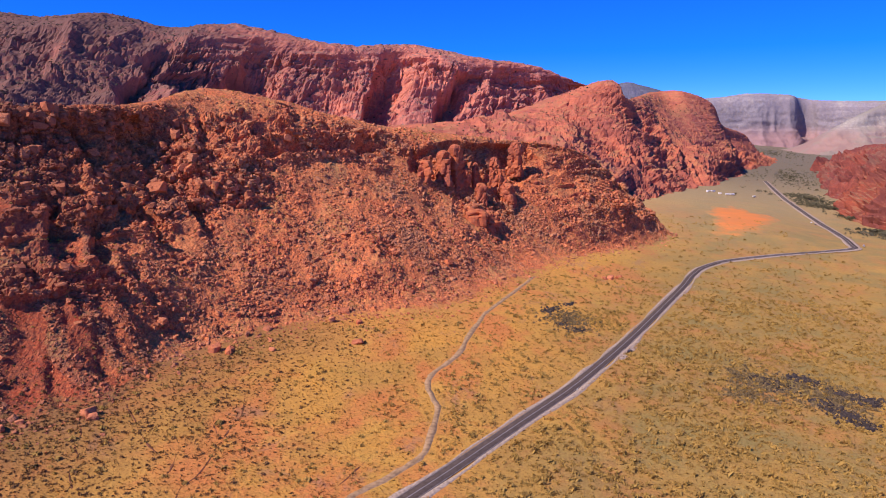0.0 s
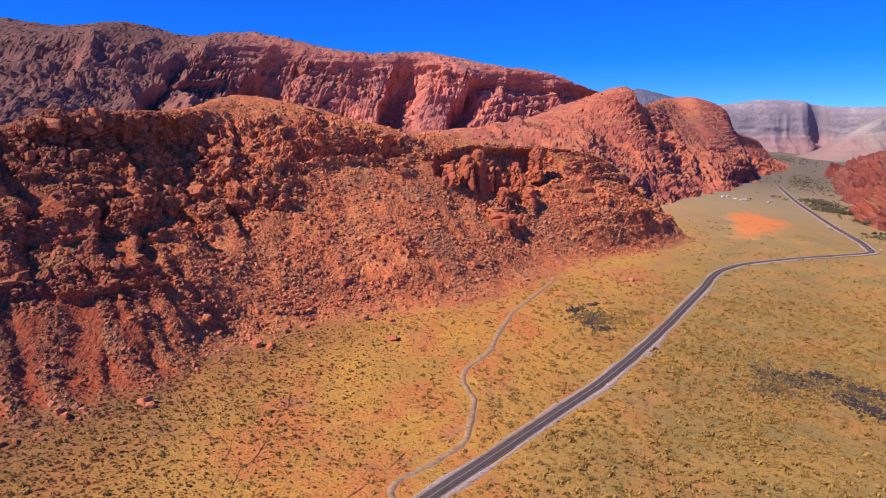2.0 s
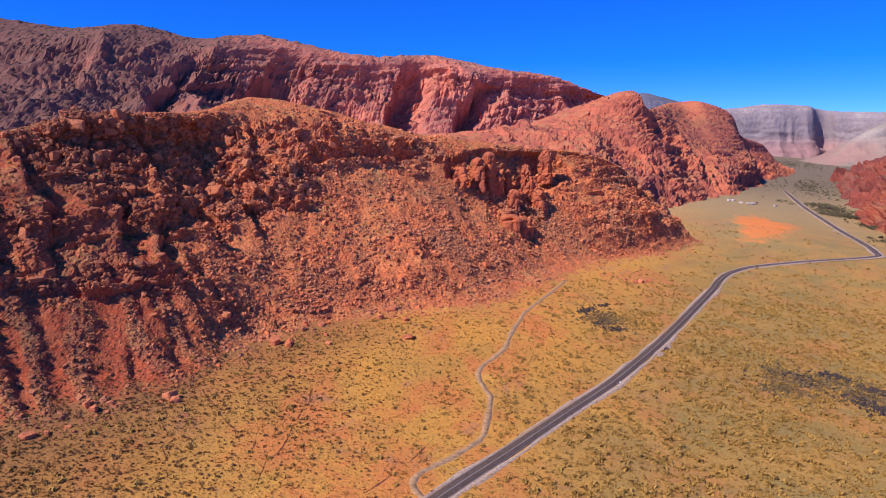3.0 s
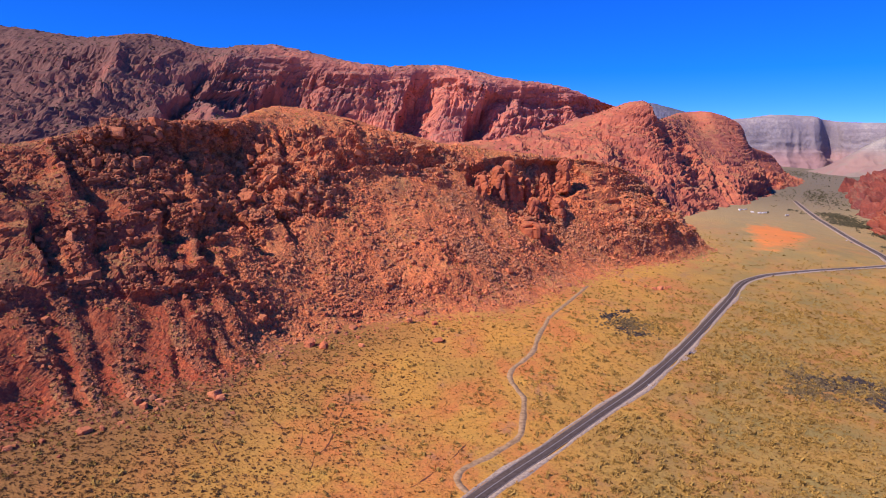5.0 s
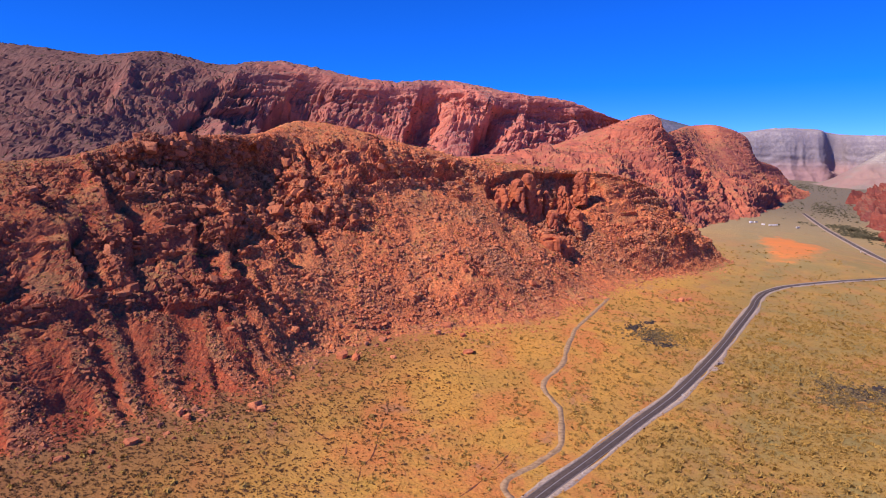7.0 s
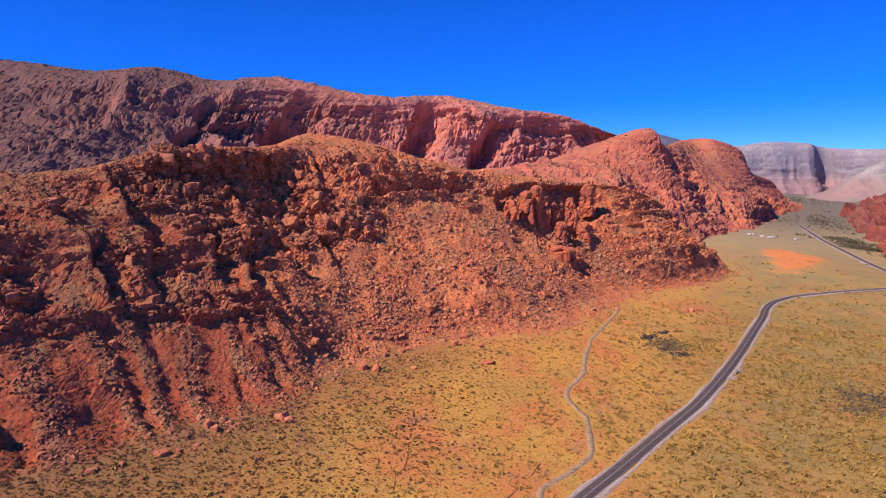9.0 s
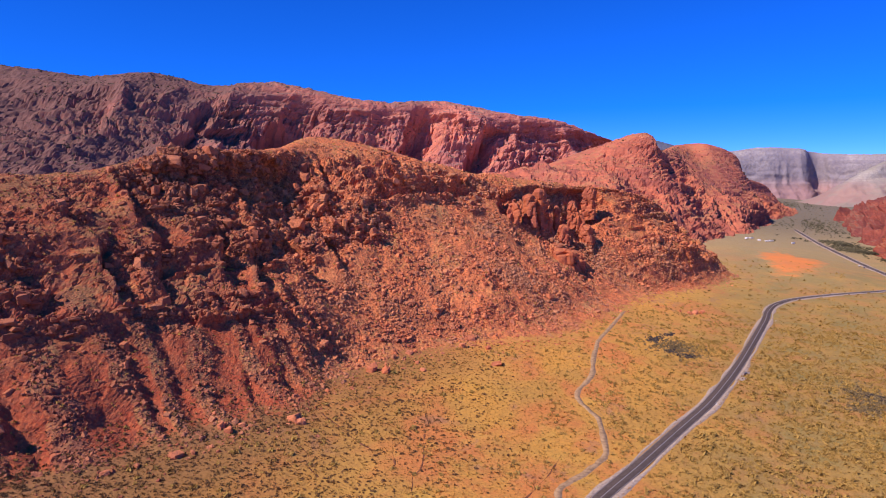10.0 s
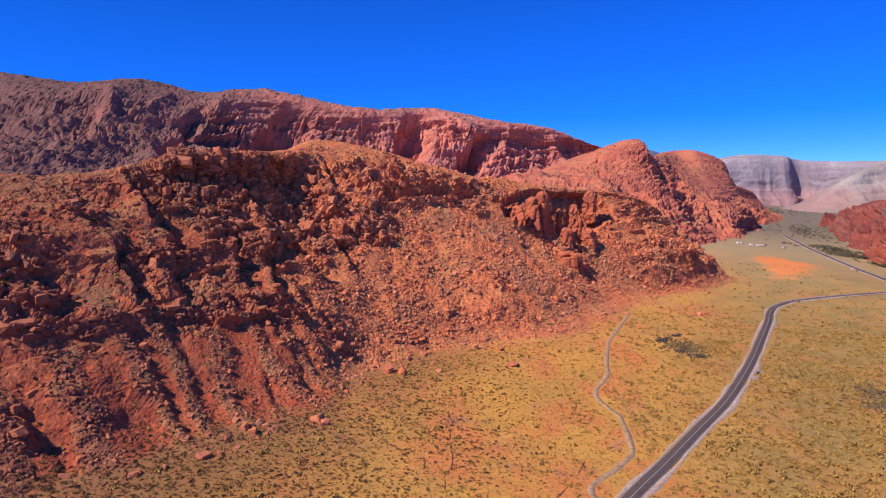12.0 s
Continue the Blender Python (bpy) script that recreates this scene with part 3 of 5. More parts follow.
    shafts = ridged(np.stack([u * 4.0 + 0.4 * rough, v * 0.7, 0 * u], -1), 2, 107)
    deep = 19 * (1 - 0.45 * step(3.5, 4.25, v)) * (0.8 + 0.3 * fbm(p / 9, 3, 38)) * (0.35 + 0.65 * step(10.75, 9.9, ua))
    d = d * (1 - 0.5 * mouth) - mouth * (deep - 6 * (shafts - 0.5))
    d *= step(0.6, 1.1, v)
    crag = np.maximum(crag, mouth)
    q = p + n * d[..., None]
    lip = np.maximum(shelf, 0.5 * crag) * step(0.55, 0.85, jut)
    return q, v, u, crag, band, west, lip


RQ, RV, RU, RCRAG, RBAND, RWEST, RLIP = ridge()
red_ridge = landform("rocky_ridge", RQ, ROCK, "red sandstone ridge with ledges, crags and rubble slopes", "rocky ridge")
for key, values in (("rise", RV), ("band", RBAND), ("west", RWEST), ("crag", RCRAG)):
    red_ridge.data.attributes.new(key, "FLOAT", "POINT").data.foreach_set("value", values.astype(np.float32).ravel())

BUTTE_FOOT = [(-300, 1100), (-50, 1000), (120, 930), (240, 955), (320, 1065), (390, 1172), (484, 1292), (575, 1418), (664, 1558), (752, 1700), (886, 1930), (1090, 2250), (1230, 2500)]
BUTTE_BENCH = [(-300, 1200, 110), (-40, 1120, 115), (110, 1060, 100), (225, 1060, 85), (291, 1210, 81), (374, 1274, 88), (454, 1370, 75), (574, 1599, 91), (660, 1691, 92), (752, 1799, 81), (855, 1995, 58), (1062, 2275, 40), (1120, 2560, 30)]
BUTTE_SHOULDER = [(-300, 1400, 135), (-20, 1330, 140), (110, 1320, 148), (230, 1320, 152), (263, 1354, 151), (358, 1375, 165), (423, 1447, 139), (572, 1780, 178), (657, 1825, 181), (752, 1897, 157), (835, 2050, 100), (1035, 2295, 76), (1080, 2620, 45)]
BUTTE_TOP = [(-300, 1560, 120), (-60, 1520, 112), (60, 1500, 128), (140, 1500, 158), (236, 1490, 192), (343, 1471, 224), (395, 1520, 188), (571, 1950, 219), (653, 1950, 223), (752, 1990, 193), (850, 2120, 136), (1000, 2335, 106), (1100, 2680, 50)]
BUTTE_BACK = [(x - 40, y + 300, 40) for x, y, z in BUTTE_TOP]


def rugged(lines, ns, nt, size, amp, seed, spur=0.0, cliff=(1.5, 3.0), flute=0.0, ledge=0.0, crest=None, smooth_below=0.0, dome=None, chip=1.0, strata=1.0, still=0.8, bays=(), dense=None):
    """A far landform on a loft: spurs and gullies, a fluted cliff band, ledges and broken rock, calm along its crest."""
    p, n, u, v = loft(lines, ns, nt, dense)
    run = np.r_[0, np.linalg.norm(np.diff(p[nt // 2], axis=0), axis=1).cumsum()]
    s = run[None, :].repeat(nt, 0)
    bend = fbm(p / (size * 6), 3, seed + 4)
    body = step(0.6, 1.4, v)
    top = (len(lines) - 2) if crest is None else crest
    calm = 1 - still * step(top - 0.85, top - 0.2, v)
    d = spur * body * (ridged(np.stack([s / (size * 7) + 0.5 * bend, v * 0.35, 0 * s], -1), 2, seed + 5) - 0.55) * 2
    d += 0.35 * chip * spur * body * (ridged(np.stack([s / (size * 2.4) + 0.8 * bend, v * 0.6, 0 * s], -1), 3, seed + 9) - 0.5) * 2
    # jointed columns along the cliff band
    band = step(cliff[0], cliff[0] + 0.3, v) * step(cliff[1] + 0.25, cliff[1], v) * step(-0.45, 0.05, fbm(p / (size * 9), 2, seed + 6))
    for wide, tall, share in ((0.62, 1.9, 1.0), (0.27, 0.75, 0.5)):
        gap, own, face = facets(np.stack([s / (size * wide) + 0.7 * bend, p[..., 2] / (size * tall), v * 0.4], -1), seed + 8 + int(10 * wide))
        d += share * flute * band * (0.9 * (own - 0.5) + 0.8 * face - 0.35 * step(0.14, 0.02, gap))
    amp = amp * (0.3 + 0.7 * step(smooth_below - 0.4, smooth_below + 0.2, v))
    d += strata * amp * fbm(p / (size * np.array([2.4, 2.4, 0.34])), 3, seed + 40, 0.5) * body
    if dome:
        smooth = step(dome[0] - 0.4, dome[0] + 0.4, u) * step(dome[1] - 0.3, dome[1] + 0.3, v)
        d, amp, ledge = d * (1 - 0.8 * smooth), amp * (1 - 0.6 * smooth), ledge * (1 - 0.6 * smooth)
    d += amp * fbm(p / size, 4, seed + 11, 0.6) * 0.9
    # broken blocks, flat-lying
    gap, own, face = facets(p / (size * np.array([0.55, 0.55, 0.28])), seed + 20)
    d += amp * chip * (0.6 * (own - 0.5) + 0.8 * face - 0.3 * step(0.12, 0.02, gap))
    if np.any(ledge):
        for thick, share in ((0.95, 1.0), (0.36, 0.22)):
            bed = (p[..., 2] + 0.5 * size * fbm(p / size / 4, 2, seed + 16)) / (size * thick)
            d += share * ledge * ((bed - np.floor(bed)) ** 1.6 - 0.4) * step(-0.3, 0.15, fbm(p / size / 5, 2, seed + 17 + int(9 * thick)))
    for u0, deep, wide in bays:
        ub = u + 0.26 * fbm(p / (size * 2.2), 4, seed + 60, 0.6) - 0.16 * (v - 2)
        d -= deep * step(u0, u0 + 0.16, ub) * step(u0 + wide, u0 + 0.3 * wide, ub) * step(0.9, 1.5, v) * step(top - 0.35, top - 1.25, v + 0.5 * fbm(p / (size * 3), 3, seed + 61))
    d *= step(0, 0.5, v) * calm
    d += 0.75 * amp * fbm(p / (size * 0.5), 4, seed + 30, 0.6) * (1 - calm)
    return p + n * d[..., None]


def skirt(points, down=10):
    return [(x + 15, y - 25, z - down) for x, y, z in points]


bf = on_land(BUTTE_FOOT)
BUTTE = rugged([skirt(bf), bf, BUTTE_BENCH, BUTTE_SHOULDER, BUTTE_TOP, BUTTE_BACK], 580, 170, 26, 5, 200, 15, (1.5, 2.6), 3, 8, None, 0.0, (6.4, 2.0), 0.9, 1.5, dense=(1.5, 11.5, 0.8, 4.1))
landform("sandstone_butte", BUTTE, BUTTE_ROCK, "red sandstone butte with a rounded dome beside it", "butte")

MOUNT_FOOT = [(-1800, 600, 60), (-1250, 700, 60), (-950, 950, 70), (-760, 1100, 75), (-560, 1250, 70), (-450, 1400, 60), (-320, 1500, 50), (-160, 1600, 50), (36, 1672, 58), (191, 1870, 60), (345, 2011, 73), (568, 2190, 73)]
MOUNT_BENCH = [(-1800, 1050, 185), (-1250, 1130, 185), (-1000, 1280, 192), (-830, 1430, 210), (-690, 1590, 225), (-600, 1740, 185), (-440, 1840, 150), (-270, 1900, 140), (-108, 1971, 139), (87, 2053, 139), (320, 2217, 146), (584, 2392, 146)]
MOUNT_MID = [(-1800, 1500, 320), (-1280, 1480, 300), (-1050, 1520, 292), (-890, 1590, 290), (-720, 1690, 275), (-620, 1900, 290), (-425, 1990, 275), (-270, 2040, 270), (-107, 2124, 270), (96, 2175, 252), (337, 2307, 237), (600, 2449, 211)]
MOUNT_TOP = [(-1800, 1900, 455), (-1374, 1950, 450), (-1101, 1990, 422), (-914, 1985, 431), (-780, 2050, 406), (-600, 2085, 422), (-381, 2120, 379), (-268, 2170, 371), (-103, 2251, 384), (103, 2279, 349), (287, 2340, 331), (454, 2401, 274)]
MOUNT_BACK = [(x - 60, y + 500, 120) for x, y, z in MOUNT_TOP]
MOUNTAIN = rugged([skirt(MOUNT_FOOT, 40), MOUNT_FOOT, MOUNT_BENCH, MOUNT_MID, MOUNT_TOP, MOUNT_BACK], 790, 165, 40, 9, 300, 38, (2.1, 3.3), 10, 8, None, 1.2, strata=1.8, still=0.97, chip=0.6, dense=(0.6, 10.6, 1.2, 4.1),
                  bays=[(3.75, 45, 1.1), (5.05, 80, 0.75), (7.2, 112, 0.85), (8.4, 105, 0.6)])
landform("mountain_range", MOUNTAIN, FAR_ROCK, "long red and purple sandstone mountain wall", "mountain")

NEAR_HILL_FOOT = [(860, 1330), (760, 1230), (668, 1130), (631, 1074), (606, 1008), (592, 943), (595, 890), (620, 800), (720, 700), (900, 640)]
NEAR_HILL_TOP = [(1000, 1380, 40), (900, 1290, 60), (800, 1180, 76), (770, 1110, 92), (745, 1040, 98), (740, 960, 100), (760, 900, 95), (800, 860, 85), (880, 780, 70), (1000, 720, 60)]
nf = on_land(NEAR_HILL_FOOT)
nm = [((a[0] + b[0]) / 2 - 12, (a[1] + b[1]) / 2, (a[2] + b[2]) / 2 + 2) for a, b in zip(nf, NEAR_HILL_TOP)]
nb = [(x + 250, y + 40, 20) for x, y, z in NEAR_HILL_TOP]
landform("red_hill", rugged([skirt(nf), nf, nm, NEAR_HILL_TOP, nb], 260, 105, 13, 5, 400, 20, (1.4, 2.7), 4, 4, strata=2.0, chip=0.35, dense=(0.5, 8.5, 0.8, 3.1)), NEAR_ROCK, "low red sandstone hill beside the valley road", "hill")

FAR_HILL_FOOT = [(1250, 2250), (1110, 2040), (990, 1790), (885, 1570), (772, 1370), (754, 1262), (820, 1170)]
FAR_HILL_TOP = [(1450, 2300, 40), (1330, 2100, 66), (1230, 1900, 84), (1140, 1700, 88), (1060, 1520, 82), (1030, 1380, 72), (1080, 1250, 56)]
ff = on_land(FAR_HILL_FOOT)
fm = [((a[0] + b[0]) / 2 - 15, (a[1] + b[1]) / 2, (a[2] + b[2]) / 2 - 4) for a, b in zip(ff, FAR_HILL_TOP)]
fb = [(x + 350, y + 60, 20) for x, y, z in FAR_HILL_TOP]
landform("red_hill", rugged([skirt(ff), ff, fm, FAR_HILL_TOP, fb], 235, 100, 20, 7, 450, 30, (1.4, 2.7), 8, 6, strata=2.0, chip=0.35, dense=(0.5, 6.0, 0.8, 3.1)), HILL_ROCK, "broad red sandstone hill with slanting fins at the canyon mouth", "hill")

WALL_TOP = [(700, 4160, 290), (1300, 4180, 292), (1600, 4110, 305), (1800, 4110, 325), (1960, 4120, 325), (2075, 4120, 318), (2150, 4200, 312), (2212, 4205, 303), (2262, 4140, 292), (2500, 4050, 285), (2900, 3980, 282), (3500, 3900, 280)]
WALL_FOOT = [(x + 5, y - 150, 6) for x, y, z in WALL_TOP]
WALL_LOW = [(x, y - 75, 100) for x, y, z in WALL_TOP]
WALL_BACK = [(x, y + 300, 200) for x, y, z in WALL_TOP]
landform("canyon_wall", rugged([skirt(WALL_FOOT, 20), WALL_FOOT, WALL_LOW, WALL_TOP, WALL_BACK], 420, 100, 60, 5, 500, 22, (1.5, 3.0), 5, 4, strata=1.2, chip=0.4), PALE_ROCK, "pale cream and pink sandstone wall at the canyon's far end", "canyon wall", True)

CREAM_TOP = [(1690, 3250, 6), (1750, 3280, 40), (1830, 3300, 100), (1970, 3310, 180), (2090, 3350, 226), (2250, 3400, 268), (2600, 3500, 300), (3200, 3600, 300)]
CREAM_FOOT = on_land([(x - 20, y - 260) for x, y, z in CREAM_TOP], -4)
CREAM_MID = [(x - 10, y - 120, 8 + 0.6 * (z - 8)) for x, y, z in CREAM_TOP]
CREAM_BACK = [(x + 60, y + 350, 20) for x, y, z in CREAM_TOP]
landform("pale_hill", rugged([skirt(CREAM_FOOT), CREAM_FOOT, CREAM_MID, CREAM_TOP, CREAM_BACK], 220, 90, 50, 5, 520, 18, (1.5, 3.0), 3, 5, strata=1.4, chip=0.2), CREAM_ROCK, "smooth cream slickrock hill with a pink base", "hill", True)

MESA = [(780, 4450), (900, 4450), (1000, 4450), (1100, 4450), (1180, 4450), (1260, 4450), (1370, 4450), (1500, 4450)]
MESA_Z = [330, 360, 385, 398, 410, 392, 366, 330]
landform("distant_mesa", rugged([[(x, y - 300, 100) for x, y in MESA], [(x, y - 150, z * 0.75) for (x, y), z in zip(MESA, MESA_Z)], [(x, y, z) for (x, y), z in zip(MESA, MESA_Z)], [(x, y + 200, 150) for x, y in MESA]], 160, 40, 60, 3, 600), BLUE_ROCK, "blue-grey mesa far beyond the canyon", "mesa")


# ---- loose things ----
def part(name, verts, faces, material, parent, label="", smooth=False):
    """One mesh under a thing; verts are in the parent's own axes."""
    me = bpy.data.meshes.new(name)
    me.from_pydata([tuple(v) for v in verts], [], [tuple(f) for f in faces])
    me.polygons.foreach_set("use_smooth", [smooth] * len(me.polygons))
    me.materials.append(material)
    me.update()
    ob = new(name, me)
    ob.parent = parent
    return tagged(ob, label) if label else ob


def shaped(build):
    """Verts and faces of a bmesh that build() fills."""
    bm = bmesh.new()
    build(bm)
    bm.verts.index_update()
    out = [v.co.copy() for v in bm.verts], [[v.index for v in f.verts] for f in bm.faces]
    bm.free()
    return out


def turns(rng, n, tilt=0.5, lie=None, quarters=4):
    """Random turns; with lie, all near that heading or square to it, as joints split the rock."""
    a = rng.uniform(0, 2 * np.pi, n) if lie is None else lie + 0.5 * rng.standard_normal(n) + np.pi / 2 * rng.integers(0, quarters, n)
    b, c = tilt * rng.standard_normal(n), tilt * rng.standard_normal(n)
    ca, sa, cb, sb, cc, sc, o, l = np.cos(a), np.sin(a), np.cos(b), np.sin(b), np.cos(c), np.sin(c), np.zeros(n), np.ones(n)
    rz = np.stack([ca, -sa, o, sa, ca, o, o, o, l], -1).reshape(n, 3, 3)
    rx = np.stack([l, o, o, o, cb, -sb, o, sb, cb], -1).reshape(n, 3, 3)
    ry = np.stack([cc, o, sc, o, l, o, -sc, o, cc], -1).reshape(n, 3, 3)
    return rz @ rx @ ry


def scatter(name, shapes, places, sizes, turn, material, label, category, pick):
    """Many small pieces joined into one object."""
    verts, faces, base = [], [], 0
    for k, (sv, sf) in enumerate(shapes):
        at = np.where(pick == k)[0]
        if not len(at):
            continue
        v = np.einsum("nij,kj->nki", turn[at], sv) * sizes[at][:, None, None] + places[at][:, None, :]
        f = sf[None] + (np.arange(len(at)) * len(sv))[:, None, None] + base
        verts.append(v.reshape(-1, 3))
        faces.append(f.reshape(-1, sf.shape[1]))
        base += len(at) * len(sv)
    return tagged(mesh_object(name, np.concatenate(verts), np.concatenate(faces), material), label, category, kind="stuff")


rng = np.random.default_rng(7)
FLATQ, FLATU, FLATV, FLATC = RQ.reshape(-1, 3), RU.ravel(), RV.ravel(), RCRAG.ravel()
# where the ridge's own face lies over the land
bare = (FLATV > 0.88) & (FLATV < 4.95) & (FLATU > 0.9)

def hull_rock(rng, points, box=4.0, squash=(0.8, 0.65)):
    """An angular block: the hull of points on a worn box."""
    if points == 8:
        c = np.array([(x, y, z) for x in (-1, 1) for y in (-1, 1) for z in (-1, 1)], float)
        c = c * rng.uniform(0.45, 0.95, (8, 3))
    elif points == 6:
        c = np.array([(1, 0, 0), (-1, 0, 0), (0, 1, 0), (0, -1, 0), (0, 0, 1), (0, 0, -1)], float)
        c = c * rng.uniform(0.7, 1.1, (6, 1)) + rng.uniform(-0.35, 0.35, (6, 3))
    else:
        c = rng.standard_normal((points - 8, 3))
        c /= (np.abs(c) ** box).sum(1, keepdims=True) ** (1 / box)
        k = np.array([(x, y, z) for x in (-1, 1) for y in (-1, 1) for z in (-1, 1)], float)
        c = np.r_[c * rng.uniform(0.70, 1.04, (points - 8, 1)), k * rng.uniform(0.35, 0.95, (8, 3))]
    c = c * np.array([1.0, squash[0], squash[1]])
    c[:, 0] += rng.uniform(-0.25, 0.25) * c[:, 2]

    def build(bm):
        verts = [bm.verts.new(q) for q in c]
        out = bmesh.ops.convex_hull(bm, input=verts)
        bmesh.ops.delete(bm, geom=[g for g in set(out["geom_interior"] + out["geom_unused"]) if isinstance(g, bmesh.types.BMVert)], context="VERTS")
        bmesh.ops.triangulate(bm, faces=bm.faces[:])
    v, f = shaped(build)
    return np.array(v), np.array(f)


def strew(name, shapes, n, weight, size, spread, least, most, sink, tilt, label, category, lie=None, quarters=4):
    """Rocks joined into one object, lying on the ridge face where weight says."""
    at = rng.choice(len(FLATQ), n, p=weight / weight.sum())
    r = np.clip(size * np.exp(spread * rng.standard_normal(n)), least, most)
    q = FLATQ[at] + rng.uniform(-0.6, 0.6, (n, 3)) * np.array([1, 1, 0]) - np.array([0, 0, 1]) * (sink * r)[:, None]
    scatter(name, shapes, q, r, turns(rng, n, tilt, lie, quarters), RUBBLE, label, category, rng.integers(0, len(shapes), n))


SMALL = [hull_rock(rng, 8, squash=(rng.uniform(0.6, 0.95), rng.uniform(0.5, 0.85))) for _ in range(12)]
TINY = [hull_rock(rng, 6) for _ in range(10)]
MEDIUM = [hull_rock(rng, 14, 5.0, (rng.uniform(0.65, 0.95), rng.uniform(0.5, 0.9))) for _ in range(10)]
LARGE = [hull_rock(rng, 20, 5.0, (rng.uniform(0.55, 0.95), rng.uniform(0.6, 1.2))) for _ in range(14)]
SLABS = [hull_rock(rng, 18, 10.0, (rng.uniform(0.45, 0.7), rng.uniform(0.22, 0.4))) for _ in range(8)]
JOINTS = 0.75   # heading of the beds along the ridge, in radians
FLATL, FLATB, FLATW = RLIP.ravel(), RBAND.ravel(), RWEST.ravel()
clump = fbm(FLATQ / 22, 3, 701)
tongue = 1 - 0.93 * FLATW * step(0.12, -0.04, FLATB) * step(3.0, 2.2, FLATV)
middle = zone(FLATU, FLATV, 5.0, 11.5, 1.3, 3.7, 0.5, 0.4)
# the talus: stones everywhere, thicker in clumps and below the crags
weight = bare * tongue * step(0.85, 1.05, FLATV) * step(5.0, 4.5, FLATV) * (0.25 + 0.5 * FLATC + 0.75 * middle) * step(-0.5, 0.35, clump)
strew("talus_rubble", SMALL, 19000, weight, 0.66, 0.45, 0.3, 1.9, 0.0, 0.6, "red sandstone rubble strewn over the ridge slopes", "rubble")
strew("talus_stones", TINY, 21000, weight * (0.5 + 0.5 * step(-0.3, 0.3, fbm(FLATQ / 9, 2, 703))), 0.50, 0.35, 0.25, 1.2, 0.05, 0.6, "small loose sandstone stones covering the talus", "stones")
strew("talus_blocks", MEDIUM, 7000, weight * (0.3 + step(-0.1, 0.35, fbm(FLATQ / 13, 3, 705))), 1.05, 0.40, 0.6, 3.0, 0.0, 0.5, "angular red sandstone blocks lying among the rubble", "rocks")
# stones that have rolled out into the grass
run = on_land(spline(RIDGE_FOOT, rng.uniform(1.2, 12.6, 2600)))
q = np.array(run) + np.array([0.62, -0.78, 0]) * (rng.exponential(6.5, (2600, 1)) - 5) + rng.uniform(-4, 4, (2600, 3)) * np.array([1, 1, 0])
q[:, 2] = land(q[:, 0], q[:, 1])
scatter("rolled_stones", SMALL, q, np.clip(0.42 * np.exp(0.5 * rng.standard_normal(2600)), 0.2, 1.5), turns(rng, 2600), RUBBLE, "loose sandstone stones scattered into the dry grass", "stones", rng.integers(0, len(SMALL), 2600))
# finer rubble in the streaks between the soil tongues
weight = bare * (FLATU < 5.2) * step(1.0, 1.15, FLATV) * step(2.8, 2.2, FLATV) * (0.03 + step(0.0, 0.15, FLATB))
strew("streak_rubble", SMALL, 6500, weight, 0.52, 0.5, 0.25, 1.9, 0.1, 0.6, "dark sandstone rubble in streaks between bare soil", "rubble")
# broken blocks on the crags and in rows along the ledges
weight = bare * (FLATC**2 + 0.5 * FLATL + 0.012) * (FLATU > 1.0) * step(-0.15, 0.25, fbm(FLATQ / 14, 2, 711))
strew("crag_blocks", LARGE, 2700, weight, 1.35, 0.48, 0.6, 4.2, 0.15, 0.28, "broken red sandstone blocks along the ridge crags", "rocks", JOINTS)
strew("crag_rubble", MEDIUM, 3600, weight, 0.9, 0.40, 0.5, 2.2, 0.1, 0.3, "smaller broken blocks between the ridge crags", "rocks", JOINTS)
weight = bare * FLATL * (FLATU > 1.0) * step(-0.2, 0.2, fbm(FLATQ / 20, 2, 715))
strew("ledge_slabs", SLABS, 800, weight, 2.2, 0.4, 1.0, 5.0, 0.1, 0.12, "flat-lying sandstone slabs along the ridge ledges", "rocks", JOINTS, 1)

# boulders, one by one
BLOCKS = []
for k in range(9):
    v, f = hull_rock(rng, 26, 8.0, (rng.uniform(0.7, 0.95), rng.uniform(0.6, 0.95)))
    me = bpy.data.meshes.new("boulder")
    me.from_pydata(v.tolist(), [], f.tolist())
    me.materials.append(BOULDER)
    BLOCKS.append(me)


def boulder(x, y, z, r, k, label, group, spin):
    ob = new("boulder", BLOCKS[k % 9])
    ob.matrix_basis = pose(x, y, z, *spin) @ Matrix.Diagonal((r, r, r, 1))
    return tagged(ob, label, "boulder", group)


def ridge_near(x, y):
    near = np.argmin((FLATQ[:, 0] - x) ** 2 + (FLATQ[:, 1] - y) ** 2)
    return FLATQ[near]


FOOT_BOULDERS = [(-48, 364, 3.4), (-51, 398, 2.4), (-68, 399, 3.0), (-92, 349, 1.9), (-96, 362, 1.5), (-121, 344, 3.6), (-113, 343, 3.0), (-148, 266, 3.6), (-144, 262, 2.2), (-185, 222, 2.9), (-180, 226, 1.6),
                 (-172, 246, 2.2), (-168, 252, 1.7), (-176, 248, 2.0), (-128, 312, 1.3), (-140, 306, 1.2), (-205, 205, 1.8), (-196, 212, 1.3), (-98, 381, 1.5), (-110, 372, 1.2), (140, 552, 3.0), (146, 556, 2.2), (134, 549, 2.6), (150, 561, 1.9), (128, 556, 1.4)]
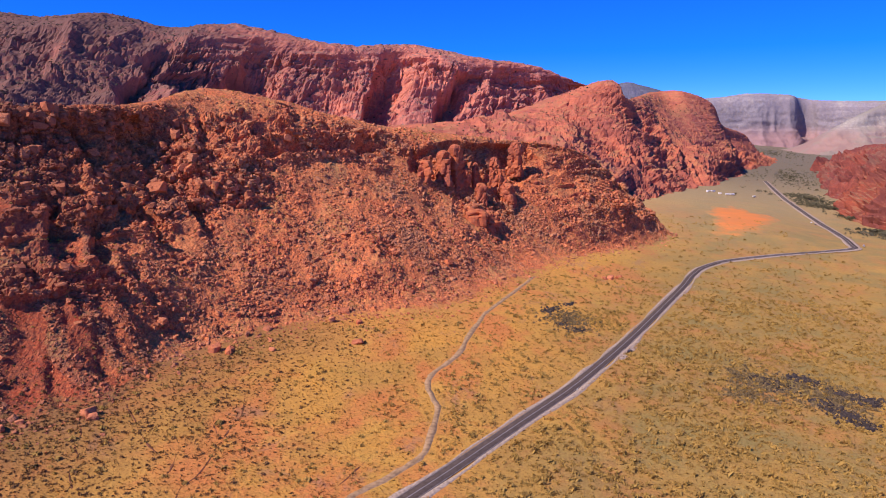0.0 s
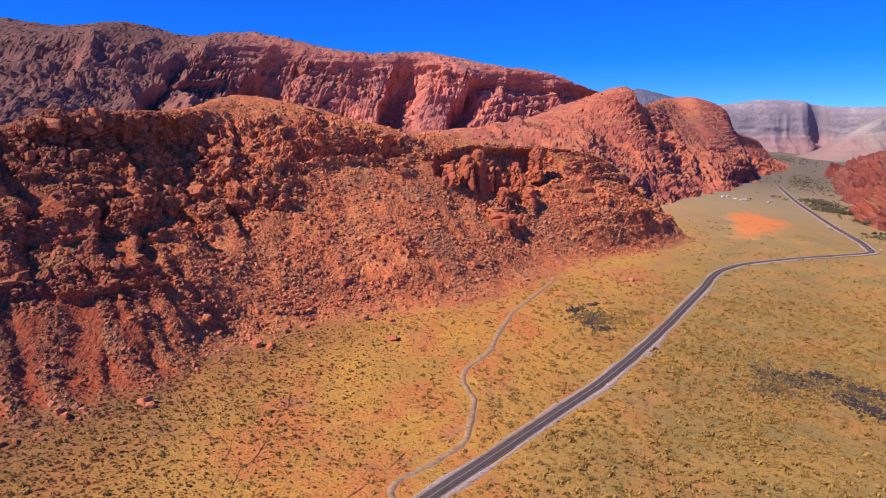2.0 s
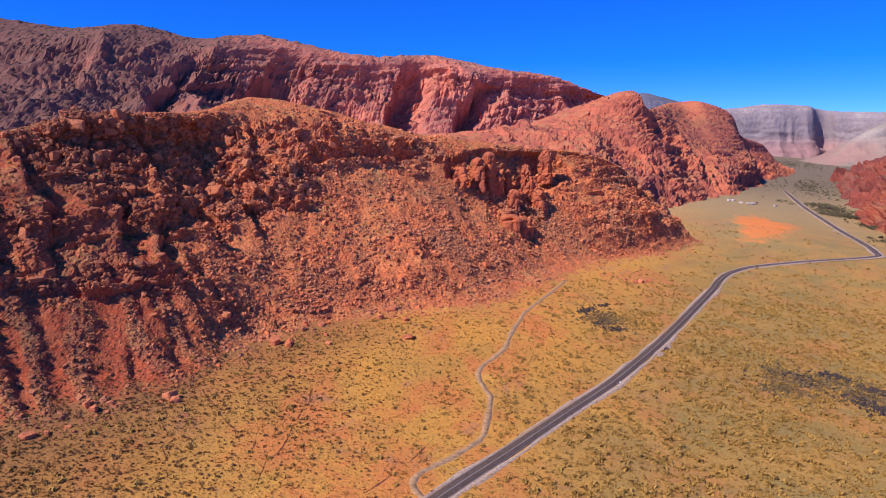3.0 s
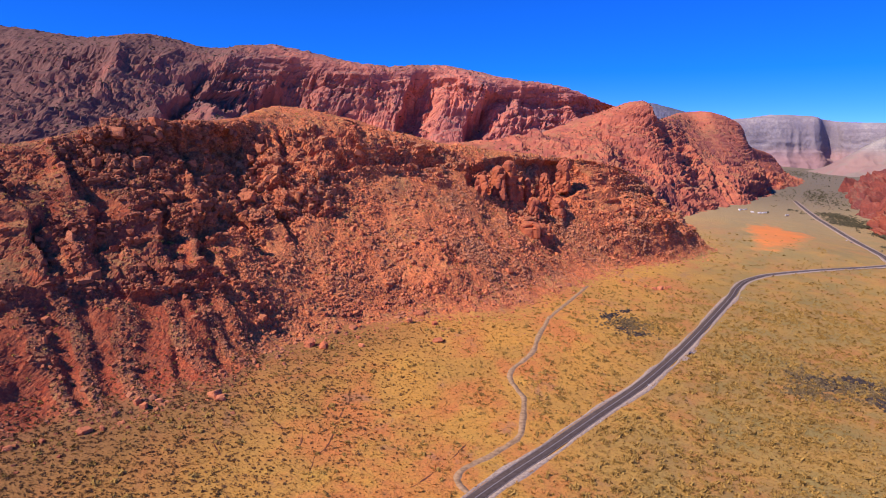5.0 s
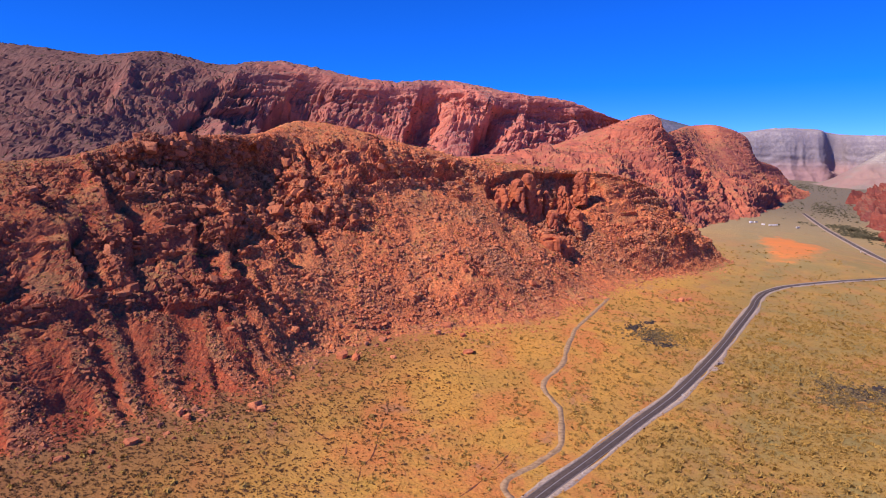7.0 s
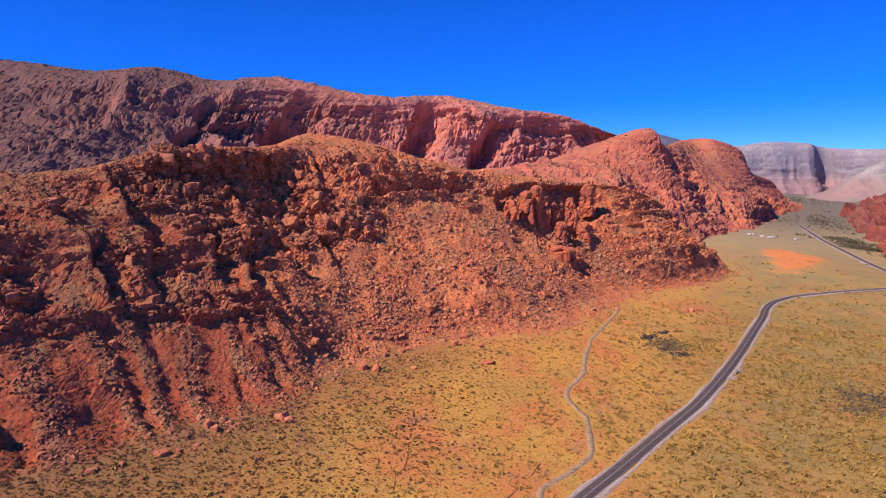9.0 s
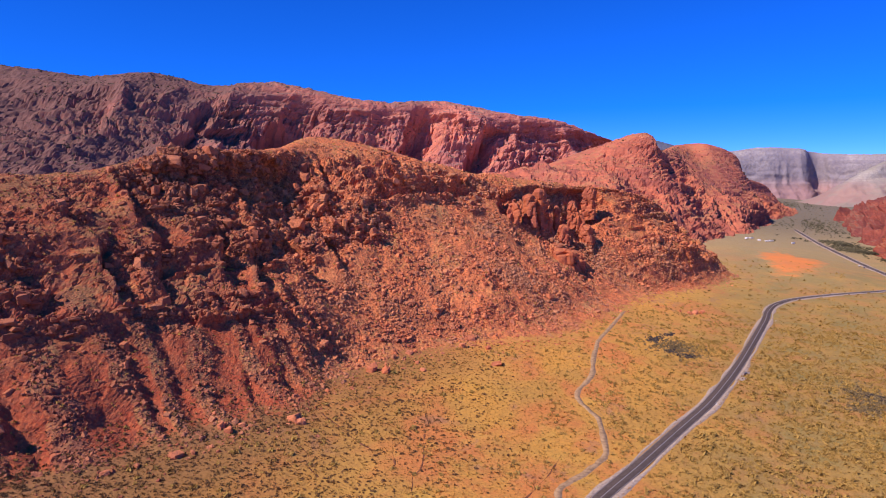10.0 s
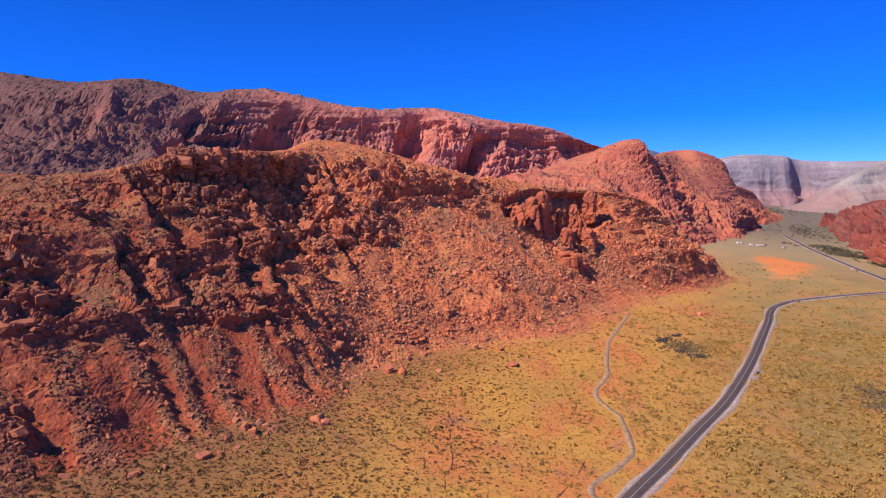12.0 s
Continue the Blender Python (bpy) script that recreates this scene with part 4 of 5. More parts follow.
for k, (x, y, r) in enumerate(FOOT_BOULDERS):
    z = float(land(np.array(x), np.array(y)))
    zr = ridge_near(x, y)
    if math.hypot(zr[0] - x, zr[1] - y) < 3:
        z = max(z, zr[2])
    boulder(x, y, z + 0.25 * r, r, k, "orange sandstone boulder lying in dry grass" if r > 2 else "small sandstone boulder on the grassy flat", "boulders at the foot of the ridge", (6 * (k % 5) - 12, 5 * (k % 7) - 15, 47 * k))
CRAG_BOULDERS = [(-182, 430, 9.0), (-253, 390, 8.5), (-227, 268, 4.2), (-265, 272, 5.0), (-208, 332, 4.0), (-246, 384, 6.0), (-148, 428, 3.6), (-190, 462, 6.0), (-172, 452, 6.0), (-214, 420, 6.5), (-232, 404, 6.0)]
for k, (x, y, r) in enumerate(CRAG_BOULDERS):
    q, r = ridge_near(x, y), 0.75 * r
    boulder(q[0], q[1], q[2] - 0.35 * r, r, k + 3, "large weathered sandstone block on the ridge crags", "crag blocks", (9 * (k % 5) - 18, 7 * (k % 4) - 10, 71 * k))
weight = bare * (0.15 + FLATC * step(2.4, 3.6, FLATV)) * (FLATU > 1.6) * (FLATU < 11.5)
for k, j in enumerate(rng.choice(len(FLATQ), 230, p=weight / weight.sum())):
    r = float(np.clip(1.6 * math.exp(0.42 * rng.standard_normal()), 1.0, 4.0))
    boulder(FLATQ[j][0], FLATQ[j][1], FLATQ[j][2] - 0.15 * r, r, k, "angular red sandstone block on the ridge slope", "slope boulders", (rng.uniform(-25, 25), rng.uniform(-25, 25), rng.uniform(0, 360)))


def rock_pillar(x, y, z, r, h, k, label):
    """A weathered column: a bulging, fluted shaft with a rounded head."""
    rings, spokes = 24, 28
    a = np.linspace(0, 2 * np.pi, spokes, endpoint=False)
    t = np.linspace(0, 1, rings)[:, None]
    prof = (1.25 - 0.22 * t + 0.07 * np.sin(7 * t + k)) * np.sqrt(np.clip(1 - ((t - 0.7) / 0.302) ** 4 * (t > 0.7), 0, 1))
    q = np.stack([np.cos(a)[None] * r * prof, np.sin(a)[None] * r * prof, (h + 8) * t - 8 + 0 * a[None]], -1)
    q[..., 0] += r * 0.25 * np.sin(2.2 * t + k)
    q[..., :2] *= (1 / (np.abs(np.cos(a)) ** 5 + np.abs(np.sin(a)) ** 5) ** 0.2)[None, :, None]
    lump = fbm(q / (r * 1.1) + 13 * k, 3, 900 + k, 0.55)
    gap, own, face = facets(q / (r * np.array([0.9, 0.9, 1.5])) + 5 * k, 930 + k)
    q[..., :2] *= (1 + 0.18 * lump + 0.35 * (own - 0.5) + 0.3 * face - 0.1 * step(0.15, 0.03, gap))[..., None]
    n = np.arange(rings * spokes).reshape(rings, spokes)
    f = np.stack([n[:-1], np.roll(n, -1, 1)[:-1], np.roll(n, -1, 1)[1:], n[1:]], -1).reshape(-1, 4)
    ob = mesh_object("rock_pillar", q.reshape(-1, 3), f, PILLAR_ROCK)
    ob.matrix_basis = pose(x, y, z, 0, 0, 40 * k)
    return tagged(ob, label, "rock pillar", "pillars in the alcove")


PILLARS_AT = [(-1, 612, 86, 5.5, 22), (11, 621, 80, 5.0, 33), (19, 626, 79, 4.6, 14), (30, 636, 76, 2.4, 20), (49, 656, 78, 4.2, 22), (56, 654, 76, 3.4, 13), (74, 690, 89, 5.5, 25), (35, 621, 61, 4.4, 17), (62, 643, 59, 5.4, 17), (31, 589, 45, 8.0, 13), (42, 601, 46, 6.5, 9), (-16, 598, 90, 5.0, 10)]
for k, (x, y, z, r, h) in enumerate(PILLARS_AT):
    rock_pillar(x, y, z, r, h + 2.5, k, "tall weathered sandstone pillar standing in the cliff alcove" if h > 15 else "squat sandstone pillar below the cliff alcove")


# ---- plants ----
JUNIPER = leaf_material("juniper_leaf", (0.055, 0.048, 0.030), (0.13, 0.095, 0.055))


def far_scrub(name, p, n, size, seed, label):
    """Junipers dotted over the gentler slopes of a far landform."""
    k = np.cross(np.gradient(p, axis=1), np.gradient(p, axis=0))
    area = np.linalg.norm(k, axis=-1)
    gentle = step(0.35, 0.7, np.abs(k[..., 2]) / (area + 1e-9)) * area * step(-0.25, 0.3, fbm(p / 90, 3, seed))
    gentle[: len(p) // 12] = 0
    at = rng.choice(gentle.size, n, p=(gentle / gentle.sum()).ravel())
    r = np.clip(size * np.exp(0.35 * rng.standard_normal(n)), 0.5 * size, 2.2 * size)
    q = p.reshape(-1, 3)[at] + rng.uniform(-2, 2, (n, 3)) * np.array([1, 1, 0])
    scatter(name, TINY, q, r, turns(rng, n, 0.2), JUNIPER, label, "scrub", rng.integers(0, len(TINY), n))


far_scrub("mountain_scrub", MOUNTAIN, 9000, 2.6, 741, "dark juniper scrub dotted over the mountain slopes")
far_scrub("butte_scrub", BUTTE, 6500, 1.5, 742, "dark juniper scrub dotted over the butte")


def tuft_shape(rng, blades=7):
    """A bunch of dry grass: flat blades that lean out of one root."""
    a = rng.uniform(0, 2 * np.pi, blades)
    out, side = np.c_[np.cos(a), np.sin(a), 0 * a], np.c_[-np.sin(a), np.cos(a), 0 * a]
    root = out * rng.uniform(0.0, 0.35, (blades, 1))
    tip = root + out * rng.uniform(0.2, 0.75, (blades, 1)) + np.array([0, 0, 1]) * rng.uniform(0.35, 0.85, (blades, 1))
    half = rng.uniform(0.16, 0.34, (blades, 1))
    verts = np.stack([root - side * half, root + side * half, tip], 1).reshape(-1, 3)
    return verts, np.arange(3 * blades).reshape(-1, 3)


def bush_shape(rng, leaves=22, height=0.72):
    """A low ragged dome of leaf clumps with gaps."""
    verts = []
    for _ in range(leaves):
        a, e, r = rng.uniform(0, 2 * np.pi), rng.uniform(0.0, 1.5), rng.uniform(0.35, 1.0)
        c = np.array([1.1 * math.cos(a) * math.cos(e), math.sin(a) * math.cos(e), height * math.sin(e)]) * r
        q = rng.standard_normal((3, 3)) * 0.30
        verts += list(c + q - q.mean(0))
    v = np.array(verts)
    v[:, 2] = np.maximum(v[:, 2], 0.0)
    return v, np.arange(3 * leaves).reshape(-1, 3)


def crown_shape(rng, leaves=110, height=1.0, leaf=0.24):
    """A crown of many small leaf clumps with gaps."""
    verts, faces = [], []
    for _ in range(leaves):
        a, e, r = rng.uniform(0, 2 * np.pi), rng.uniform(-0.4, 1.45), rng.uniform(0.35, 1.0)
        c = np.array([math.cos(a) * math.cos(e), math.sin(a) * math.cos(e), height * math.sin(e)]) * r
        for _ in range(2):
            q = rng.standard_normal((3, 3)) * leaf
            faces.append([len(verts), len(verts) + 1, len(verts) + 2])
            verts += list(c + q - q.mean(0))
    return np.array(verts), np.array(faces)


def on_floor(n, x0, x1, y0, y1, clear=6.0, patch=None, seed=0, bias=0.0):
    """Places on the open desert floor, off the road, the trail and the ridge."""
    x, y = rng.uniform(x0, x1, n), y0 + (y1 - y0) * rng.uniform(0, 1, n) ** 1.25
    d = road_offset(x, y)
    fx, fy = np.array([a for a, b in RIDGE_FOOT]), np.array([b for a, b in RIDGE_FOOT])
    free = (np.abs(d) > clear) & ((y < np.interp(x, fx, fy) - 2) | (x > 268) | (x < -430))
    tl = np.array(TRAIL_LINE)
    free &= (np.abs(x - np.interp(y, tl[:, 1], tl[:, 0])) > 2.6) | (y > 590) | (y < 206)
    if patch is not None:
        free &= fbm(np.stack([x / patch, y / patch, 0 * x], -1), 3, seed) > rng.uniform(-0.55, 0.25, n) + bias
    x, y = x[free], y[free]
    return np.stack([x, y, land(x, y)], -1)


TUFTS = [tuft_shape(rng) for _ in range(6)]
q = np.r_[on_floor(22000, -300, 330, 150, 640, 5.0, 30, 801), on_floor(34000, -230, 230, 165, 430, 5.0)]
size = np.clip(0.56 * np.exp(0.38 * rng.standard_normal(len(q))), 0.25, 1.4)
scatter("dry_grass", TUFTS, q, size, turns(rng, len(q), 0.05), GRASS, "dry yellow bunch grass covering the desert floor", "grass", rng.integers(0, 6, len(q)))
BUSHES = [bush_shape(rng) for _ in range(6)]
q = np.r_[on_floor(17500, -330, 420, 130, 900, 7.0, 26, 811, 0.12), on_floor(9000, 0, 330, 150, 560, 7.0, 40, 812, 0.0)]
q = q[(road_offset(q[:, 0], q[:, 1]) < 25) | (rng.uniform(0, 1, len(q)) < 0.75)]
near = (q[:, 1] < 300) & (q[:, 0] > -120) & (q[:, 0] < 140)
lone, rest = q[near][:260], np.r_[q[near][260:], q[~near]]
size = np.clip(1.05 * np.exp(0.38 * rng.standard_normal(len(rest))), 0.45, 2.3)
scatter("desert_scrub", BUSHES, rest, size, turns(rng, len(rest), 0.05), SHRUB, "scattered olive-brown desert scrub", "scrub", rng.integers(0, 6, len(rest)))
q = on_floor(5200, -20, 340, 190, 520, 7.0, 45, 815, -0.05)
q = q[road_offset(q[:, 0], q[:, 1]) < -8]
scatter("olive_scrub", BUSHES, q, np.clip(1.45 * np.exp(0.3 * rng.standard_normal(len(q))), 0.8, 2.6), turns(rng, len(q), 0.05), SHRUB, "round olive scrub in the grass east of the road", "scrub", rng.integers(0, 6, len(q)))
BUSH_MESHES = []
for v, f in BUSHES:
    me = bpy.data.meshes.new("desert_shrub")
    me.from_pydata(v.tolist(), [], f.tolist())
    me.materials.append(SHRUB)
    BUSH_MESHES.append(me)
for k, (x, y, z) in enumerate(lone):
    ob = new("desert_shrub", BUSH_MESHES[k % 6])
    s = float(np.clip(0.95 * math.exp(0.35 * rng.standard_normal()), 0.5, 2.0))
    ob.matrix_basis = pose(x, y, z - 0.05, 0, 0, rng.uniform(0, 360)) @ Matrix.Diagonal((s, s, s * rng.uniform(0.8, 1.1), 1))
    tagged(ob, "low olive-brown desert shrub in dry grass", "shrub", "desert shrubs")


low = np.where((FLATV > 1.0) & (FLATV < 2.2) & (FLATU > 0.6))[0]
spot = FLATQ[rng.choice(low, 7000, p=(lambda w: w / w.sum())(step(2.2, 1.1, FLATV[low]) + 0.03))]
scatter("slope_grass", TUFTS, spot, np.clip(0.45 * np.exp(0.35 * rng.standard_normal(len(spot))), 0.25, 1.0), turns(rng, len(spot), 0.1), GRASS, "dry grass thinning out up the ridge foot", "grass", rng.integers(0, 6, len(spot)))
high = np.where((FLATV > 1.3) & (FLATV < 5.0) & (FLATU > 0.9) & (FLATC < 0.5))[0]
spot = FLATQ[rng.choice(high, 3000)]
scatter("slope_scrub", BUSHES, spot, np.clip(0.7 * np.exp(0.3 * rng.standard_normal(len(spot))), 0.35, 1.5), turns(rng, len(spot), 0.1), SHRUB, "olive scrub dotted over the ridge slopes", "scrub", rng.integers(0, 6, len(spot)))
q = on_floor(15000, -330, -40, 140, 420, 7.0, 40, 821, -0.2)
q = q[q[:, 0] - 0.28 * q[:, 1] < rng.uniform(-200, -105, len(q))][:4500]
up = np.where((FLATV > 0.95) & (FLATV < 1.75) & (RWEST.ravel() > 0.3))[0]
q = np.r_[q, FLATQ[rng.choice(up, 2200, p=(lambda w: w / w.sum())(step(1.75, 1.05, FLATV[up]) + 0.02))]]
scatter("foot_scrub", BUSHES, q, np.clip(0.6 * np.exp(0.35 * rng.standard_normal(len(q))), 0.3, 1.3), turns(rng, len(q), 0.05), BROWN_SHRUB, "close brown scrub on the flat at the ridge foot", "scrub", rng.integers(0, 6, len(q)))


def blob(n, cx, cy, rx, ry, turn=0.0):
    """Places strewn over a slanting oval."""
    a, r = rng.uniform(0, 2 * np.pi, n), np.sqrt(rng.uniform(0, 1, n)) * (0.8 + 0.35 * rng.standard_normal(n))
    u, v = rx * r * np.cos(a), ry * r * np.sin(a)
    x, y = cx + u * math.cos(turn) - v * math.sin(turn), cy + u * math.sin(turn) + v * math.cos(turn)
    keep = np.abs(road_offset(x, y)) > 8
    return np.stack([x[keep], y[keep], land(x[keep], y[keep])], -1)


def lava_field(places, label):
    size = np.clip(0.75 * np.exp(0.4 * rng.standard_normal(len(places))), 0.3, 2.0)
    scatter("lava_rocks", SMALL, places, size, turns(rng, len(places)), LAVA, label, "lava rock", rng.integers(0, 8, len(places)))


def brush_field(name, places, size, material, label, category):
    s = size * np.exp(0.3 * rng.standard_normal(len(places)))
    scatter(name, BUSHES, places, s, turns(rng, len(places), 0.05), material, label, category, rng.integers(0, 6, len(places)))


lava_field(np.r_[blob(110, 74, 452, 9, 5, 0.9), blob(50, 90, 470, 9, 3, 0.7), blob(50, 78, 425, 8, 12, 0.2), blob(40, 86, 416, 6, 6, 0.2)], "black basalt rocks half hidden in grey brush")
brush_field("grey_brush", np.r_[blob(560, 84, 433, 18, 26, 0.1)], 0.85, GREY_SHRUB, "grey dry brush growing among lava rocks", "brush")
brush_field("green_brush", np.r_[blob(230, 103, 440, 16, 22, -0.3), blob(60, 118, 458, 8, 8)], 0.9, SHRUB, "olive brush beside the lava rocks", "brush")
lava_field(np.r_[blob(160, 176, 345, 12, 10, -0.3), blob(280, 199, 354, 9, 8, -0.6), blob(400, 212, 335, 13, 7, -0.9), blob(300, 221, 327, 10, 6, -0.7), blob(620, 197, 308, 8, 13, 0.1), blob(90, 192, 324, 8, 6)], "black basalt rocks in broken patches on the flat")
brush_field("grey_brush", np.r_[blob(800, 172, 346, 24, 26, -0.2), blob(300, 155, 328, 13, 12), blob(800, 203, 330, 20, 30, -0.3)], 0.9, GREY_SHRUB, "grey dry brush round the lava patches", "brush")

BARK = plain("bark", (0.12, 0.085, 0.06), 0.95, grain=0.2)


# trees along the wash
def tree(k):
    thing = new("cottonwood")
    h = 3.6 + 0.5 * k
    ring = 7
    verts, faces = [], []
    for z, r in ((0, 0.32), (1.0, 0.24), (2.2, 0.16), (h * 0.8, 0.05)):
        verts += [(r * math.cos(a) + 0.08 * z * math.sin(k), r * math.sin(a), z) for a in np.linspace(0, 2 * np.pi, ring, endpoint=False)]
    for lv in range(3):
        faces += [(lv * ring + j, lv * ring + (j + 1) % ring, (lv + 1) * ring + (j + 1) % ring, (lv + 1) * ring + j) for j in range(ring)]
    for j in range(4):
        a = j * 1.6 + k
        b = len(verts)
        tip = np.array([1.5 * math.cos(a), 1.5 * math.sin(a), 2.6 + 0.3 * j])
        root = np.array([0.1 * math.cos(a), 0.1 * math.sin(a), 1.3 + 0.2 * j])
        side = np.array([-math.sin(a), math.cos(a), 0]) * 0.08
        verts += [root - side, root + side, root + (0, 0, 0.16), tip]
        faces += [(b, b + 1, b + 3), (b + 1, b + 2, b + 3), (b + 2, b, b + 3)]
    part("trunk", verts, faces, BARK, thing)
    v, f = crown_shape(rng)
    v = v * np.array([2.1, 2.1, 1.7]) * rng.uniform(0.85, 1.15, 3) + (0, 0, h * 0.6)
    part("crown", v, f, GREEN, thing)
    return tagged(thing, "dark green bushy tree in the dry wash", "tree", "trees along the wash")



TREES = [tree(k) for k in range(4)]
spots = np.r_[blob(34, 640, 1110, 42, 20, -1.2), blob(26, 606, 992, 22, 12, -0.9), blob(18, 560, 860, 30, 12, 0.2), blob(22, 668, 1230, 30, 16, -1.0), blob(3, 522, 1206, 6, 4)]
for k, (x, y, z) in enumerate(spots):
    m = pose(x, y, z, 0, 0, rng.uniform(0, 360)) @ Matrix.Scale(float(rng.uniform(0.7, 1.35)), 4)
    if k < 4:
        TREES[k].matrix_basis = m
    else:
        copy = copy_thing(TREES[k % 4], m)
        copy.matrix_basis = m
brush_field("valley_brush", np.r_[blob(350, 690, 1250, 140, 60, -1.1), blob(600, 900, 1750, 330, 110, 1.1), blob(250, 640, 1000, 60, 40, -1), blob(420, 640, 1160, 70, 42, 1.3), blob(160, 690, 1300, 50, 30, 0.6), blob(200, 560, 850, 60, 30, 0.4), blob(900, 1400, 2900, 700, 190, 1.1)], 2.0, GREEN, "dark brush and small trees along the dry wash", "brush")


def sand_sheet():
    """A low dune: a lobed oval that thins out to nothing at its edge."""
    rings, spokes = 30, 90
    verts = []
    for i in range(rings):
        r = i / (rings - 1)
        for j in range(spokes):
            a = 2 * math.pi * j / spokes
            edge = 1 + 0.16 * math.sin(3 * a + 1) + 0.10 * math.sin(5 * a) + 0.05 * math.sin(11 * a)
            u, v = 46 * r * edge * math.cos(a), 165 * r * edge * math.sin(a)
            x, y = 400 + u * 0.923 + v * 0.385, 905 - u * 0.385 + v * 0.923
            verts.append((x, y, 1.0 * (1 - r * r) + 0.12 - 0.7 * r**8))
    v = np.array(verts)
    v[:, 2] += land(v[:, 0], v[:, 1])
    k = np.arange(rings * spokes).reshape(rings, spokes)
    f = np.stack([k[:-1], np.roll(k, -1, 1)[:-1], np.roll(k, -1, 1)[1:], k[1:]], -1).reshape(-1, 4)
    ob = mesh_object("sand_patch", v, f[:, ::-1], SAND, True)
    ob.data.attributes.new("edge", "FLOAT", "POINT").data.foreach_set("value", np.repeat(np.linspace(0, 1, rings), spokes).astype(np.float32))
    return tagged(ob, "bright orange bare sand patch on the valley floor", "sand", kind="structure")


sand_sheet()


# ---- road furniture and vehicles ----
def box(bm, x0, x1, y0, y1, z0, z1, taper=0.0, bevel=0.0):
    g = bmesh.ops.create_cube(bm, size=1.0)["verts"]
    for v in g:
        t = 1 - taper if v.co.z > 0 else 1
        v.co = ((x0 + x1) / 2 + v.co.x * (x1 - x0) * t, (y0 + y1) / 2 + v.co.y * (y1 - y0) * (1 - (1 - t) * 0.6), (z0 + z1) / 2 + v.co.z * (z1 - z0))
    if bevel:
        edges = list({e for v in g for e in v.link_edges})
        bmesh.ops.bevel(bm, geom=edges, offset=bevel, segments=2, affect="EDGES")


def box_part(name, size, material, parent, taper=0.0, bevel=0.0, label=""):
    return part(name, *shaped(lambda bm: box(bm, *size, taper, bevel)), material, parent, label)


GLASS = plain("dark_window_glass", (0.02, 0.025, 0.03), 0.08, 0.6, grain=0.0)
TYRE = plain("tyre_rubber", (0.02, 0.02, 0.02), 0.9)
STEEL = plain("bright_metal", (0.55, 0.55, 0.56), 0.35, 0.5, 1.0, 0.05)
WHITE = plain("white_paint", (0.78, 0.77, 0.75), 0.5, grain=0.05)
LAMP = plain("lamp_glass", (0.7, 0.7, 0.68), 0.15, 0.6, grain=0.02)
TAIL = plain("tail_lamp_red", (0.35, 0.02, 0.02), 0.2, 0.6, grain=0.02)


def wheel(x, y, parent):
    def build(bm, r0, w):
        g = bmesh.ops.create_cone(bm, cap_ends=True, segments=20, radius1=r0, radius2=r0, depth=w)
        bmesh.ops.rotate(bm, verts=g["verts"], matrix=Matrix.Rotation(radians(90), 3, "X"))
        bmesh.ops.translate(bm, verts=g["verts"], vec=(x, y, 0.36))
    ob = part("wheel", *shaped(lambda bm: build(bm, 0.36, 0.24)), TYRE, parent)
    part("rim", *shaped(lambda bm: build(bm, 0.22, 0.27)), STEEL, ob)


def car(m, paint, label):
    thing = new("parked_car")
    box_part("body", (-2.3, 2.3, -0.92, 0.92, 0.42, 1.05), paint, thing, 0.04, 0.12)
    cabin = box_part("cabin", (-1.95, 1.05, -0.84, 0.84, 1.0, 1.68), paint, thing, 0.20, 0.08)
    box_part("side_window", (-1.55, 0.62, -0.83, -0.77, 1.13, 1.50), GLASS, cabin, 0.12)
    box_part("side_window", (-1.55, 0.62, 0.77, 0.83, 1.13, 1.50), GLASS, cabin, 0.12)
    box_part("windscreen", (0.78, 0.98, -0.68, 0.68, 1.10, 1.52), GLASS, cabin, 0.10)
    box_part("rear_window", (-1.92, -1.72, -0.66, 0.66, 1.14, 1.52), GLASS, cabin, 0.10)
    for x in (-1.45, 1.45):
        for y in (-0.82, 0.82):
            wheel(x, y, thing)
    for y in (-0.66, 0.66):
        box_part("headlight", (2.22, 2.33, y - 0.18, y + 0.18, 0.74, 0.90), LAMP, thing, 0, 0.02)
        box_part("tail_light", (-2.33, -2.22, y - 0.16, y + 0.16, 0.78, 0.98), TAIL, thing, 0, 0.02)
    box_part("bumper", (2.2, 2.38, -0.86, 0.86, 0.42, 0.62), TYRE, thing, 0, 0.05)
    box_part("bumper", (-2.38, -2.2, -0.86, 0.86, 0.42, 0.62), TYRE, thing, 0, 0.05)
    thing.matrix_basis = m
    return tagged(thing, label, "car")


def at(x, y, turn, lift=0.0):
    return pose(x, y, float(land(np.array(x), np.array(y))) + lift, 0, 0, turn)


pullout = [(101, 368), (106, 376), (111, 384), (115, 391)]
tagged(ribbon("gravel_pullout", pullout, 2.4, -1.9, 0.13, GRAVEL, None, 0.5, 2.0, 0.5), "pale gravel pullout beside the road", "pullout", kind="structure")
car(at(109.5, 380, 57, 0.2), plain("dark_car_paint", (0.035, 0.018, 0.020), 0.3, 0.5, grain=0.05), "dark maroon car parked on a gravel pullout")
car(at(506, 921, 72, 0.1), plain("white_car_paint", (0.72, 0.72, 0.72), 0.3, 0.5, grain=0.03), "white car parked beside the far road")
car(at(502, 903, 72, 0.1), plain("black_car_paint", (0.03, 0.03, 0.035), 0.3, 0.5, grain=0.03), "black car parked beside the far road")
car(at(468, 741, 65, 0.1), plain("silver_car_paint", (0.60, 0.61, 0.62), 0.3, 0.5, grain=0.03), "silver car parked at the bend of the road")


